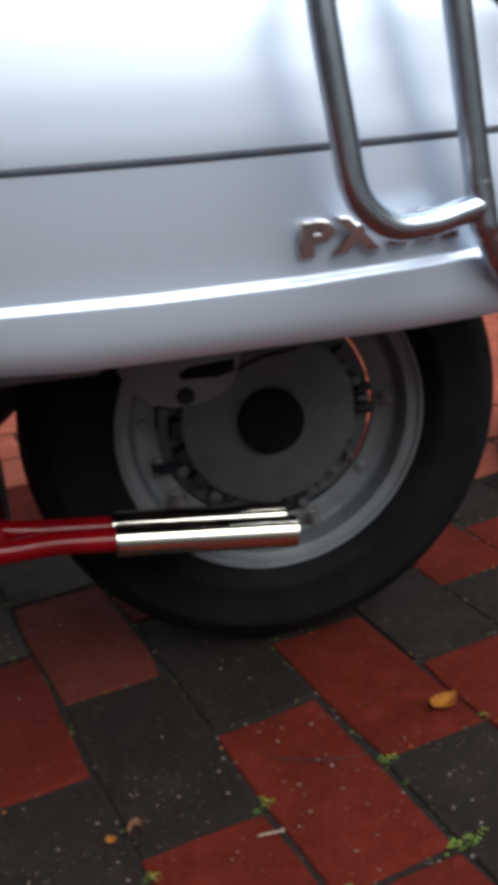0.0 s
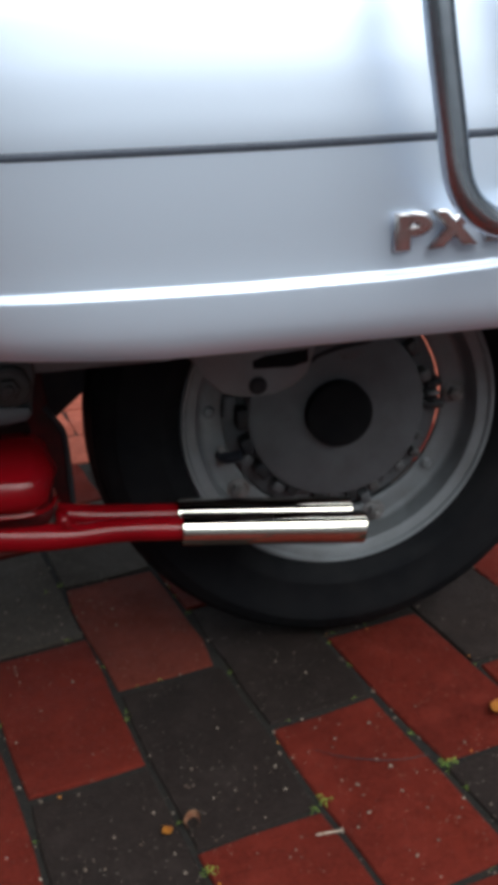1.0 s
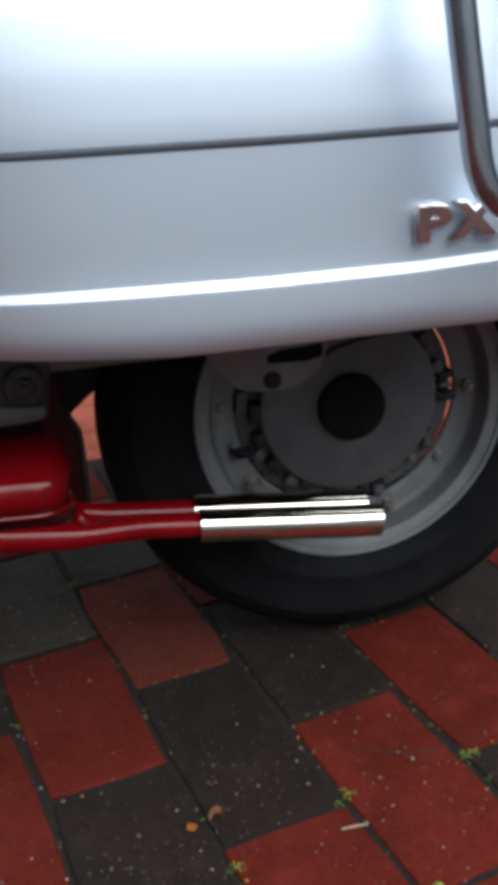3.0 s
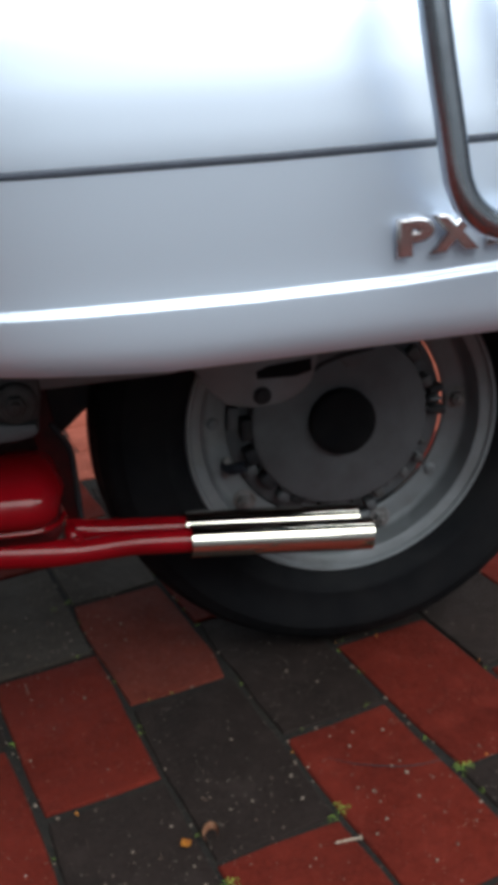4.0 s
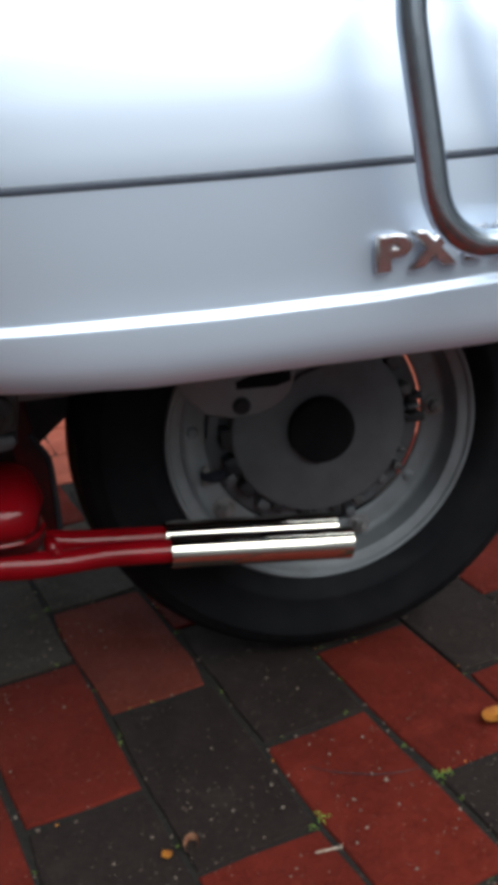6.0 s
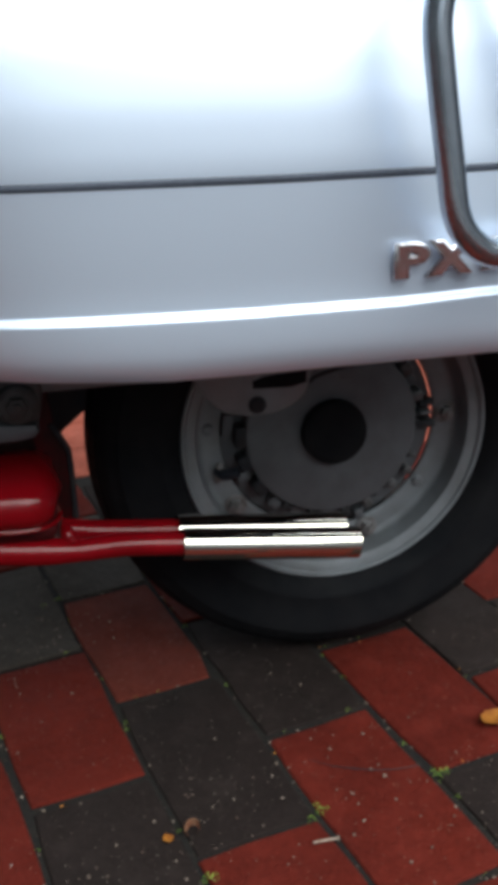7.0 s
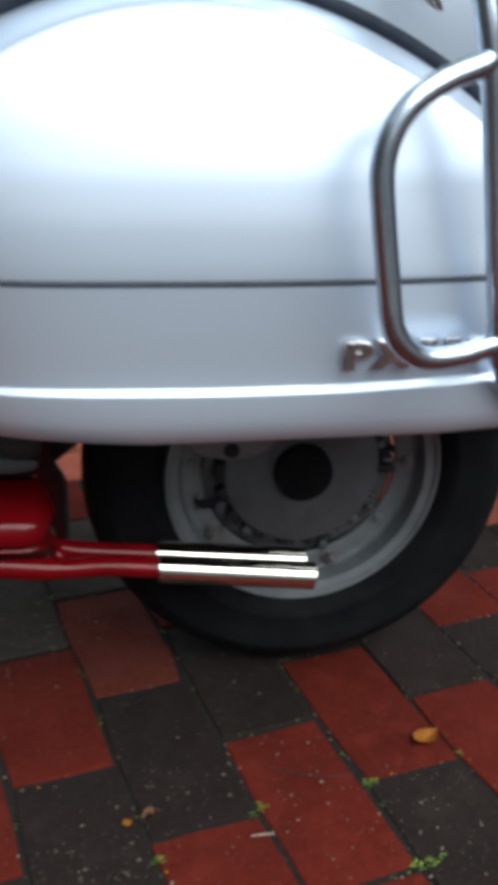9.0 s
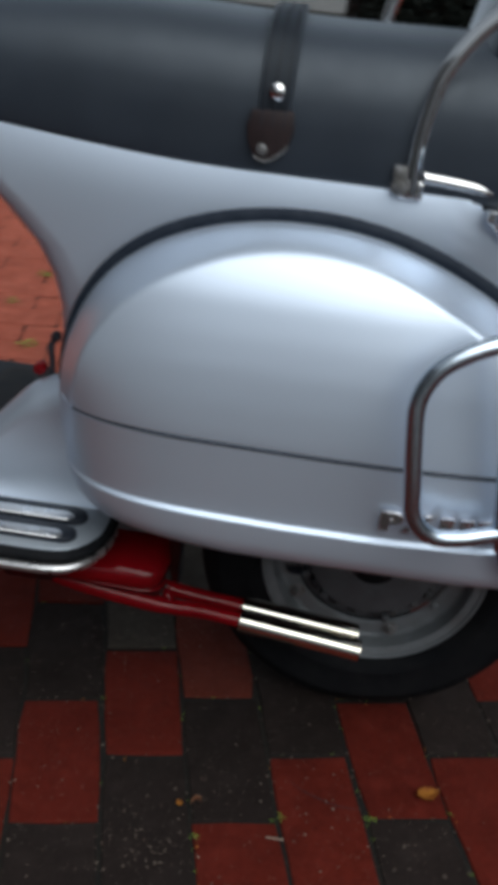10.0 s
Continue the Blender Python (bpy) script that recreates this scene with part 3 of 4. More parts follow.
ledge_out = table([(0.0, 0.0), (0.003, 0.011), (0.006, 0.021), (0.009, 0.031), (0.013, 0.045), (0.018, 0.063), (0.024, 0.084), (0.030, 0.105), (0.05, 0.16), (1.0, 1.5)])      # flat step inside the rim


def cowl_y(x, z):
    """How far out the cowl's skin lies at a place on its side."""
    a, b = front_x(z), rear_x(z)
    t = (x - (a + b) / 2) / max((b - a) / 2, 1e-4)
    t = min(1, max(-1, t))
    p = 6.0 if t < 0 else 3.0
    q = (1 - abs(t) ** p) ** 0.5
    low = (side_y(z) - EDGE) * q
    side = side_y(z) - EDGE - 4.0 * max(0.0, -0.19 - x) ** 3 - 1.08 * max(0.0, x + 0.16) ** 3
    step = ledge_out(float(np.sqrt(((rim_pts - (x, z)) ** 2).sum(1).min())))
    h = min(1.0, max(0.0, 0.5 + 0.5 * (step - side) / 0.007))
    high = step + (side - step) * h - 0.007 * h * (1 - h)
    w = smoothstep(0.43, 0.53, z)
    y = EDGE + low * (1 - w) + high * w
    ledge = 0.0042 * smoothstep(BEAD_Z - 0.0024, BEAD_Z + 0.0024, z) * smoothstep(0.60, 0.46, z) * smoothstep(0.0, 0.3, q)
    return -(y - ledge)


def rise(x, z):
    """How the cowl's lower edge, its bead and its groove swing up towards both ends."""
    hem = 0.0025 + 0.030 * max(0.0, x - 0.04) + 0.06 * max(0.0, -0.17 - x)
    bead = -0.0014 + 0.022 * max(0.0, -0.12 - x) + 0.035 * max(0.0, x + 0.03)
    seam = 0.012 * max(0.0, -0.10 - x)
    return hem * smoothstep(0.374, 0.350, z) + bead * smoothstep(0.354, 0.376, z) * smoothstep(0.440, 0.400, z) + seam * smoothstep(0.425, 0.455, z) * smoothstep(0.53, 0.47, z)


def cowl_mesh(mirror=1):
    zs = [0.3580, 0.3460, 0.348, 0.350, 0.356, 0.363, 0.370, 0.376, 0.380, 0.3830, 0.3852, 0.3860, 0.3868, 0.3875, 0.388, 0.3885, 0.3892, 0.3900, 0.3908, 0.3930, 0.396, 0.400, 0.408, 0.418, 0.428, 0.438, 0.448, 0.455, 0.4585]
    zs += [0.4587, 0.4595, 0.4625, 0.4633, 0.4640, 0.468] + [TOP_Z - 0.0001 - (TOP_Z - 0.468) * (1 - i / 34) ** 1.9 for i in range(1, 35)]
    n = 150
    rows = []
    for i, z in enumerate(zs):
        a, b = front_x(z), rear_x(z)
        row = []
        for j in range(n + 1):
            u = j / n
            t = -math.cos(math.pi * u) * 0.78 + (2 * u - 1) * 0.22
            x = (a + b) / 2 + t * (b - a) / 2
            y = cowl_y(x, z)
            if z in (0.4595, 0.4625):
                y += 0.0035 * smoothstep(1.0, 0.93, abs(t))
            if i == 0:
                y += 0.012
            row.append((x, y * mirror, z + rise(x, z)))
        rows.append(row)
    bm, vs = grid(rows)
    return bm


cowl = part("side_cowl", cowl_mesh(), M_SILVER, scooter, "bulging silver side cowl with a raised bead and groove", sharp=50)
far_cowl = part("side_cowl", cowl_mesh(-1), M_SILVER, scooter, "bulging silver side cowl over the engine", sharp=50)
# unseen dark skin added inside the cowls to blacken the shade beneath
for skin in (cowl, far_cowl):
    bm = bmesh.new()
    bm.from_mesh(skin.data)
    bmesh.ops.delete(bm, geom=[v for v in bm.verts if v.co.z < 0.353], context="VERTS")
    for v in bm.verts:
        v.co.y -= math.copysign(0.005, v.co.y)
    part("cowl_shade_skin", bm, M_DARK, skin, "dark skin added inside the cowl to deepen its shade", sharp=60)
# dark strip along the groove, its shade put into the colour
groove = []
for i in range(70):
    x = -0.332 + 0.537 * i / 69
    groove.append((x, cowl_y(x, SEAM_Z) + 0.0012, SEAM_Z + rise(x, SEAM_Z)))
part("groove_shade_strip", tube(groove, lambda q: 0.0008 + 0.0016 * smoothstep(0.0, 0.22, q), 8, 0), M_GROOVE, cowl, "thin dark strip for the shade in the groove")
edge = [(p.x * 1.002, -EDGE - 0.001, p.z + 0.003) for p in outline[132:-20:4]]
part("cowl_gasket", tube(edge, lambda q: 0.0026 + 0.0044 * smoothstep(0.0, 0.30, q), 12, 0), M_GASKET, cowl, "black rubber gasket strip")


# ---- rear body ----
body_front = table([(0.30, -0.365), (0.40, -0.368), (0.425, -0.372), (0.445, -0.385), (0.46, -0.389), (0.48, -0.386), (0.51, -0.384), (0.54, -0.388), (0.567, -0.398), (0.594, -0.413), (0.614, -0.430), (0.63, -0.446), (0.645, -0.461), (0.67, -0.490), (0.70, -0.525), (0.73, -0.560)])
body_half = table([(0.30, 0.128), (0.36, 0.136), (0.44, 0.143), (0.50, 0.149), (0.60, 0.1550), (0.635, 0.1562), (0.650, 0.1557), (0.662, 0.1540), (0.674, 0.1516), (0.686, 0.1484), (0.697, 0.1446)])
rows = []
zs = [0.362, 0.372, 0.385, 0.40, 0.42, 0.44, 0.47, 0.50, 0.53, 0.56, 0.59, 0.62, 0.64, 0.655, 0.667, 0.677, 0.684, 0.690, 0.695]
for z in zs:
    xf, hw, xr = body_front(z + 0.024 * smoothstep(0.58, 0.69, z)), body_half(z), 0.34 - 0.10 * smoothstep(0.5, 0.70, z)
    row = []
    m = 44
    for j in range(m + 1):
        u = j / m
        x = xr + (xf - xr) * u
        w = hw * (1 - 0.10 * smoothstep(0.01, 0.03, x)) * (1 - 0.45 * smoothstep(0.03, 0.36, x))
        q = min(1, max(0.0, (x - xf)) / 0.035)
        w *= (1 - (1 - q) ** 2.6) ** (1 / 2.6)
        q = min(1, max(0.0, (xr - x)) / 0.06)
        w *= (1 - (1 - q) ** 2.2) ** (1 / 2.2)
        row.append((x, -w, z + 0.026 * smoothstep(-0.21, -0.62, x) * smoothstep(0.58, 0.69, z)))
    row += [(x, -y, z) for x, y, z in reversed(row[1:-1])]
    rows.append(row)
bm, vs = grid(rows, loop_u=True)
bm.faces.new(vs[-1])
body = part("rear_body", bm, M_SILVER, scooter, "silver painted pressed steel rear body", sharp=60)
rows = []
crest = table([(-0.66, 0.330), (-0.60, 0.333), (-0.54, 0.341), (-0.50, 0.350), (-0.47, 0.364), (-0.445, 0.385), (-0.425, 0.408), (-0.405, 0.430), (-0.36, 0.452), (-0.30, 0.460)])
for i in range(43):
    x = -0.30 - 0.36 * i / 42
    top = crest(x)
    rows.append([(x, -0.090, 0.312), (x, -0.096, top - 0.030), (x, -0.104, top - 0.007), (x, -0.112, top), (x, -0.122, top - 0.003), (x, -0.130, top - 0.012)]
                + [(x, -(0.138 - 0.003 * math.sin(math.pi * w) + 0.012 * max(0.0, w - 0.72) ** 1.5 / 0.148), top - 0.020 - (top - 0.020 - 0.3012) * w) for w in (0.0, 0.15, 0.3, 0.45, 0.6, 0.72, 0.82, 0.9, 0.96, 1.0)])
bm, _ = grid(rows)
part("floor_fairing", bm, M_SILVER, body, "silver fairing sweeping down to the floorboard", sharp=70)
part("fuel_tap_rod", tube([(-0.386, -0.085, 0.474), (-0.393, -0.090, 0.466), (-0.391, -0.095, 0.450), (-0.388, -0.100, 0.430)], 0.0035, 8, 5), M_RUBBER, body, "thin black lever")
part("fuel_tap_knob", revolve([(0.0, -0.006), (0.005, -0.005), (0.006, 0.0), (0.005, 0.005), (0.0, 0.006)], (-0.389, -0.088, 0.474), 14), M_RUBBER, body)
part("fuel_tap_collar", revolve([(0.0, -0.008), (0.0065, -0.006), (0.0075, 0.0), (0.0065, 0.006), (0.0, 0.008)], (-0.402, -0.100, 0.441), 14), M_REDPAINT, body, "small red knob")

# ---- floorboard with runner strips ----
FLOOR_Z = 0.304
rows = []
for v, (dy, dz) in enumerate([(0.010, -0.030), (0.003, -0.026), (0.0, -0.018), (0.0, -0.008), (0.004, -0.002), (0.010, 0.0)]):
    row = []
    for i in range(41):
        a = math.pi / 2 * min(1, i / 24)
        if i <= 24:
            row.append((-0.352 + (0.050 - dy) * math.cos(a), -0.182 - (0.055 - dy) * math.sin(a), FLOOR_Z + dz))
        else:
            row.append((-0.352 - 0.293 * (i - 24) / 16, -0.237 + dy, FLOOR_Z + dz))
    row = [(row[0][0], -0.10, FLOOR_Z + dz)] + row + [(row[-1][0], -0.10, FLOOR_Z + dz)]
    rows.append(row)
bm, vs = grid(rows)
bm.faces.new(vs[-1])
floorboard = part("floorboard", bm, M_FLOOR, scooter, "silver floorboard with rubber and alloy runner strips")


def runner(x0, x1, y, half, z0, z1):
    """A strip along x with a round end at x1 and a rolled top edge."""
    out = [(x0, y - half), (x1 - half, y - half)] + [(x1 - half + half * math.sin(radians(a)), y - half * math.cos(radians(a))) for a in range(15, 180, 15)] + [(x1 - half, y + half), (x0, y + half)]
    bm = bmesh.new()
    a = [bm.verts.new((p, q, z0)) for p, q in out]
    b = [bm.verts.new((p, q, z1)) for p, q in out]
    fa, fb = bm.faces.new(a), bm.faces.new(b)
    for i in range(len(a)):
        bm.faces.new((a[i], a[(i + 1) % len(a)], b[(i + 1) % len(a)], b[i]))
    bmesh.ops.bevel(bm, geom=list(fb.edges), offset=0.002, segments=2, profile=0.5, affect="EDGES")
    return bm


for yy, end in ((-0.176, -0.328), (-0.213, -0.331)):
    strip = part("runner_strip", runner(-0.645, end + 0.001, yy + 0.0022, 0.0142, FLOOR_Z + 0.0005, FLOOR_Z + 0.006), M_RUBBER, floorboard, "black rubber runner strip")
    part("alloy_strip", runner(-0.645, end - 0.012, yy - 0.0050, 0.0078, FLOOR_Z + 0.0062, FLOOR_Z + 0.0076), M_ALU, strip, "bright alloy channel")
edge = [(-0.307, -0.130, 0.2955), (-0.303, -0.165, 0.2955), (-0.309, -0.202, 0.2955), (-0.325, -0.228, 0.2955), (-0.352, -0.240, 0.2955), (-0.42, -0.2415, 0.2955), (-0.64, -0.2415, 0.2955)]
part("edge_rubber", tube(edge, 0.0068, 12, 6), M_TYRE, floorboard, "black rubber edge strip")
part("edge_trim", tube([(x + 0.001, y - 0.003, z - 0.0115) for x, y, z in edge], 0.0055, 10, 6), M_ALU, floorboard, "bright rolled floorboard edge")
part("centre_mat", box(-0.645, -0.46, -0.10, 0.16, FLOOR_Z - 0.02, FLOOR_Z + 0.03, 0.006), M_RUBBER, floorboard, "dark ribbed rubber centre mat")

# ---- seat ----
rows = []
prof = [(-0.140, 0.679), (-0.1480, 0.6820), (-0.1498, 0.691), (-0.1500, 0.710), (-0.1495, 0.730), (-0.1480, 0.752), (-0.1420, 0.775), (-0.1280, 0.795), (-0.1065, 0.809), (-0.0700, 0.818), (0.0, 0.820)]
prof = prof + [(-y, z) for y, z in reversed(prof[:-1])]
for i in range(49):
    t = i / 48
    x = -0.66 + 0.80 * t
    r0 = (1 - (1 - min(1, t / 0.07)) ** 2) ** 0.5
    r1 = (1 - (1 - min(1, (1 - t) / 0.07)) ** 2) ** 0.5
    s_ = max(0.15, r0 * r1)
    sag = -0.022 * smoothstep(-0.30, -0.62, x) + 0.004 * math.sin(9 * x)
    base = 0.026 * smoothstep(-0.21, -0.62, x)
    rows.append([(x, y * (0.75 + 0.25 * s_), 0.686 + base + (z - 0.686) * s_ * (1 + (sag - base) / 0.13)) for y, z in prof])
bm, vs = grid(rows)
bm.faces.new(vs[0]), bm.faces.new(vs[-1])
bm.faces.new([v for r in vs for v in (r[0],)] + [v for r in reversed(vs) for v in (r[-1],)])
seat = part("seat", bm, M_SEAT, scooter, "black vinyl bench seat", sharp=70)


def strap_rows(x0, x1, off, z_lo):
    out = []
    for y, z in [(-0.148, z_lo), (-0.1495, z_lo + 0.012)] + [p for p in prof if p[1] > z_lo + 0.02 and p[0] <= 0.0]:
        d = Vector((0, y + 0.02, z - 0.70)).normalized() * off
        out.append([(x, y + d.y, z + d.z) for x in (x0, x0 + 0.002, x1 - 0.002, x1)])
    return out


rows = strap_rows(-0.1965, -0.1655, 0.0045, 0.718)
for r in rows:
    c = [Vector(p) for p in r]
    r[0], r[3] = tuple(c[0] + Vector((0, 0.004, -0.001))), tuple(c[3] + Vector((0, 0.004, -0.001)))
bm, _ = grid(rows)
bmesh.ops.solidify(bm, geom=bm.faces, thickness=0.002)
strap = part("seat_strap", bm, M_SEAT, seat, "black passenger strap across the seat")
for xx in (-0.191, -0.181, -0.171):
    part("strap_stitch", tube([(xx, p[1] - 0.002, p[2]) for p in [r[1] for r in rows]], 0.0011, 6, 2), M_RUBBER, strap)
tip = [(-0.200, 0.740), (-0.163, 0.742), (-0.161, 0.724), (-0.165, 0.712), (-0.174, 0.702), (-0.185, 0.6965), (-0.195, 0.700), (-0.2015, 0.712), (-0.204, 0.726)]
k = Mat("strap_tip", (0.024, 0.014, 0.015), 0.45)
k.color(k.mix(k.noise(90, 4), (0.020, 0.012, 0.013), (0.029, 0.017, 0.018)))
M_TIP = k.m
part("strap_tip", plate(tip, -0.1565, -0.1515, 0.0015), M_TIP, strap, "dark brown strap end")
part("tip_rim", tube([(x, -0.1565, z) for x, z in tip[3:7]], 0.0012, 8, 2), M_BOLT, strap)
part("button", revolve([(0.0, -0.0045), (0.004, -0.004), (0.0068, -0.002), (0.0075, 0.0), (0.0, 0.001)], (-0.180, -0.1545, 0.757), 24), M_CHROME, strap, "round chrome button")
part("stud", revolve([(0.0, -0.004), (0.003, -0.0035), (0.0052, 0.0), (0.0, 0.001)], (-0.188, -0.1565, 0.7065), 20), M_BOLT, strap)

# ---- luggage rack with back hoop ----
rail = [(-0.040, -0.148, 0.699), (0.00, -0.146, 0.696), (0.05, -0.142, 0.690), (0.14, -0.134, 0.684), (0.24, -0.120, 0.680), (0.30, -0.085, 0.678), (0.315, 0.0, 0.677)]
rack = part("luggage_rack", tube(rail + [(x, -y, z) for x, y, z in reversed(rail[:-1])], 0.0058, 14, 8), M_CHROME, scooter, "chrome tubular luggage rack with upright hoop")
part("hoop_upright", tube([(-0.049, -0.152, 0.684), (-0.0495, -0.1515, 0.722), (-0.046, -0.151, 0.755), (-0.038, -0.150, 0.787), (-0.021, -0.149, 0.816), (-0.001, -0.148, 0.839), (0.032, -0.144, 0.874), (0.060, -0.138, 0.92), (0.075, -0.125, 0.965)], 0.0076, 16, 8), M_CHROME, rack)
part("hoop_upright", tube([(-0.049, 0.152, 0.684), (-0.075, 0.151, 0.76), (-0.080, 0.150, 0.83), (-0.040, 0.147, 0.89), (0.030, 0.140, 0.94), (0.075, 0.125, 0.965)], 0.0066, 16, 8), M_CHROME, rack)
for sgn in (-1, 1):
    bracket = part("bracket", box(-0.062, -0.038, sgn * 0.148 - 0.010, sgn * 0.148 + 0.010, 0.679, 0.697, 0.004), M_CHROME, rack, "worn chrome hinge bracket")
    part("bracket_bolt", hex_nut(-0.060, sgn * 0.148 - 0.011, 0.691, 0.0055, 0.006), M_BOLT, bracket, sharp=20)
    part("bracket_lug", box(-0.068, -0.055, sgn * 0.148 - 0.009, sgn * 0.148 + 0.009, 0.695, 0.708, 0.003), M_BOLT, bracket)
part("hoop_top", tube([(0.075, -0.125, 0.965), (0.085, -0.085, 0.995), (0.09, 0.0, 1.005), (0.085, 0.085, 0.995), (0.075, 0.125, 0.965)], 0.0066, 16, 8), M_CHROME, rack)
part("rail_strip", box(-0.034, 0.030, -0.1455, -0.1425, 0.676, 0.690, 0.0015), M_DARK, rack, "dark flat strip under the rack rail")
part("cross_rail", tube([(0.052, -0.140, 0.672), (0.052, 0.140, 0.672)], 0.0055, 12, 2), M_CHROME, rack)
part("cross_rail", tube([(0.14, -0.132, 0.676), (0.14, 0.132, 0.676)], 0.0055, 12, 2), M_CHROME, rack)
part("rack_clamp", box(0.023, 0.046, -0.156, -0.136, 0.666, 0.680, 0.003), M_CHROME, rack)
part("rack_stay", tube([(0.030, -0.146, 0.668), (0.048, -0.140, 0.650), (0.075, -0.128, 0.625), (0.12, -0.110, 0.585)], 0.005, 12, 6), M_CHROME, rack)
pad = [(-0.020, 0.712), (0.060, 0.706), (0.085, 0.80), (0.100, 0.975), (0.070, 0.990), (0.045, 0.93), (0.010, 0.85)]
part("backrest_pad", plate(pad, -0.118, 0.118, 0.018), M_SEAT, rack, "black padded backrest")

# ---- crash bar ----
hoop = [(0.0475, -0.280, 0.603), (0.037, -0.286, 0.600), (0.0135, -0.294, 0.592), (-0.008, -0.299, 0.579), (-0.0203, -0.301, 0.562), (-0.0253, -0.302, 0.540), (-0.0223, -0.303, 0.510), (-0.0163, -0.304, 0.470),
        (-0.0113, -0.304, 0.442), (-0.002, -0.303, 0.4268), (0.0135, -0.300, 0.4175), (0.036, -0.294, 0.4160), (0.058, -0.288, 0.4192), (0.074, -0.283, 0.4215)]
crash = part("crash_bar", tube(hoop, 0.0080, 20, 8), M_WORN, scooter, "chrome tubular crash bar round the rear of the cowl")
part("bar_upright", tube([(0.034, -0.262, 0.690), (0.038, -0.274, 0.650), (0.0475, -0.280, 0.603), (0.060, -0.282, 0.520), (0.074, -0.283, 0.4215), (0.0795, -0.281, 0.405), (0.090, -0.276, 0.386), (0.108, -0.262, 0.365), (0.135, -0.232, 0.346), (0.160, -0.185, 0.334), (0.175, -0.12, 0.330)], 0.0082, 20, 8), M_WORN, crash)
part("bar_joint", tube([(0.0715, -0.2832, 0.436), (0.0760, -0.2828, 0.412)], 0.0086, 20, 2), M_WORN, crash)
part("bar_upper_end", tube([(0.034, -0.262, 0.690), (0.05, -0.225, 0.70), (0.09, -0.16, 0.69), (0.13, -0.12, 0.676)], 0.0068, 16, 6), M_WORN, crash)

# ---- tail light ----
tail = part("tail_light", box(0.160, 0.262, -0.112, 0.112, 0.573, 0.650, 0.022, seg=4), M_LENS, scooter, "red plastic tail light lens")
part("tail_light_base", box(0.150, 0.240, -0.106, 0.106, 0.556, 0.656, 0.018, seg=3), M_CHROME, tail)

# ---- model badge on the cowl ----
by0 = cowl_y(-0.02, 0.412)
by1 = cowl_y(0.06, 0.412)
tilt_z = math.degrees(math.atan2(by1 - by0, 0.08))
badge_place = pose(-0.0339, cowl_y(-0.033, 0.412) - 0.0030, 0.4018, 97, -1.0, tilt_z * 0.5)
for letter, shift, wide in (("P", 0.0, 1.46), ("X", 0.0250, 1.12)):
    cu = bpy.data.curves.new("letter", "FONT")
    cu.body, cu.size, cu.extrude, cu.bevel_depth, cu.bevel_resolution, cu.offset = letter, 0.0262, 0.0008, 0.0015, 2, 0.0007
    tmp = bpy.data.objects.new("letter", cu)
    scene.collection.objects.link(tmp)
    me = bpy.data.meshes.new_from_object(tmp.evaluated_get(bpy.context.evaluated_depsgraph_get()))
    bpy.data.objects.remove(tmp)
    me.materials.clear()
    me.materials.append(M_BADGE)
    badge = new("badge_letter", me)
    badge.parent = cowl
    tagged(badge, "chrome metal model badge letter")
    badge.matrix_local = badge_place @ Matrix.Translation((shift, 0, 0)) @ Matrix.Diagonal((wide, 1.0, 1.0, 1.0))
for i, x in enumerate((0.0215, 0.0395, 0.0565)):
    yy = cowl_y(x + 0.006, 0.412)
    bm = box(-0.0065, 0.0065, -0.0015, 0.0015, 0.0, 0.0205, 0.001)
    b = part("badge_bar", bm, M_BADGE, cowl)
    b.matrix_local = pose(x + 0.006, yy - 0.0022, 0.4015, 7, 0, tilt_z)


# ================= ground =================
def brick_rim(seed, lx=0.0958, ly=0.1942):
    """Twelve points round a paver, worn a little out of true."""
    r = random.Random(seed)
    hx, hy = lx / 2, ly / 2
    pts = [(-hx, -hy), (0.1 * hx, -hy), (hx, -hy), (hx, -hy * 0.52), (hx, -hy * 0.04), (hx, hy * 0.47), (hx, hy), (-0.15 * hx, hy), (-hx, hy), (-hx, hy * 0.55), (-hx, hy * 0.02), (-hx, -hy * 0.45)]
    rim = []
    for i, (x, y) in enumerate(pts):
        x, y = x + r.uniform(-0.0019, 0.0016), y + r.uniform(-0.0019, 0.0016)
        if i in (0, 2, 6, 8):
            chip = 0.0006 + 0.0032 * r.random() ** 3
            x, y = x - math.copysign(chip, x), y - math.copysign(chip * r.uniform(0.4, 1.0), y)
        rim.append((x, y))
    return rim


RIMS = [brick_rim(i) for i in range(12)]


def brick_verts(cx, cy, top, rim, ch=0.0013, deep=0.014):
    v = [(cx + x, cy + y, top - deep) for x, y in rim]
    v += [(cx + x, cy + y, top - ch) for x, y in rim]
    v += [(cx + x - math.copysign(min(ch, abs(x)), x), cy + y - math.copysign(min(ch, abs(y)), y), top) for x, y in rim]
    return v


BRICK_FACES = [(i + o, (i + 1) % 12 + o, (i + 1) % 12 + 12 + o, i + 12 + o) for o in (0, 12) for i in range(12)] + [tuple(range(24, 36))]
# courses run along y, each 0.1 wide and offset by half a brick from the next; the laid colours near the scooter: course -> (first, letters)
LAID = {-3: (-2, "RDRR"), -2: (-2, "DRDR"), -1: (-2, "DRDR"), 0: (-2, "RDRg"), 1: (-2, "RDrgR"), 2: (-2, "RRDRD"), 3: (-2, "DRDDR"), 4: (-2, "RRDRD"), 5: (-2, "DDRD"), 6: (-2, "RDRD"), 7: (-2, "RDDO"), 8: (-2, "DRDO")}


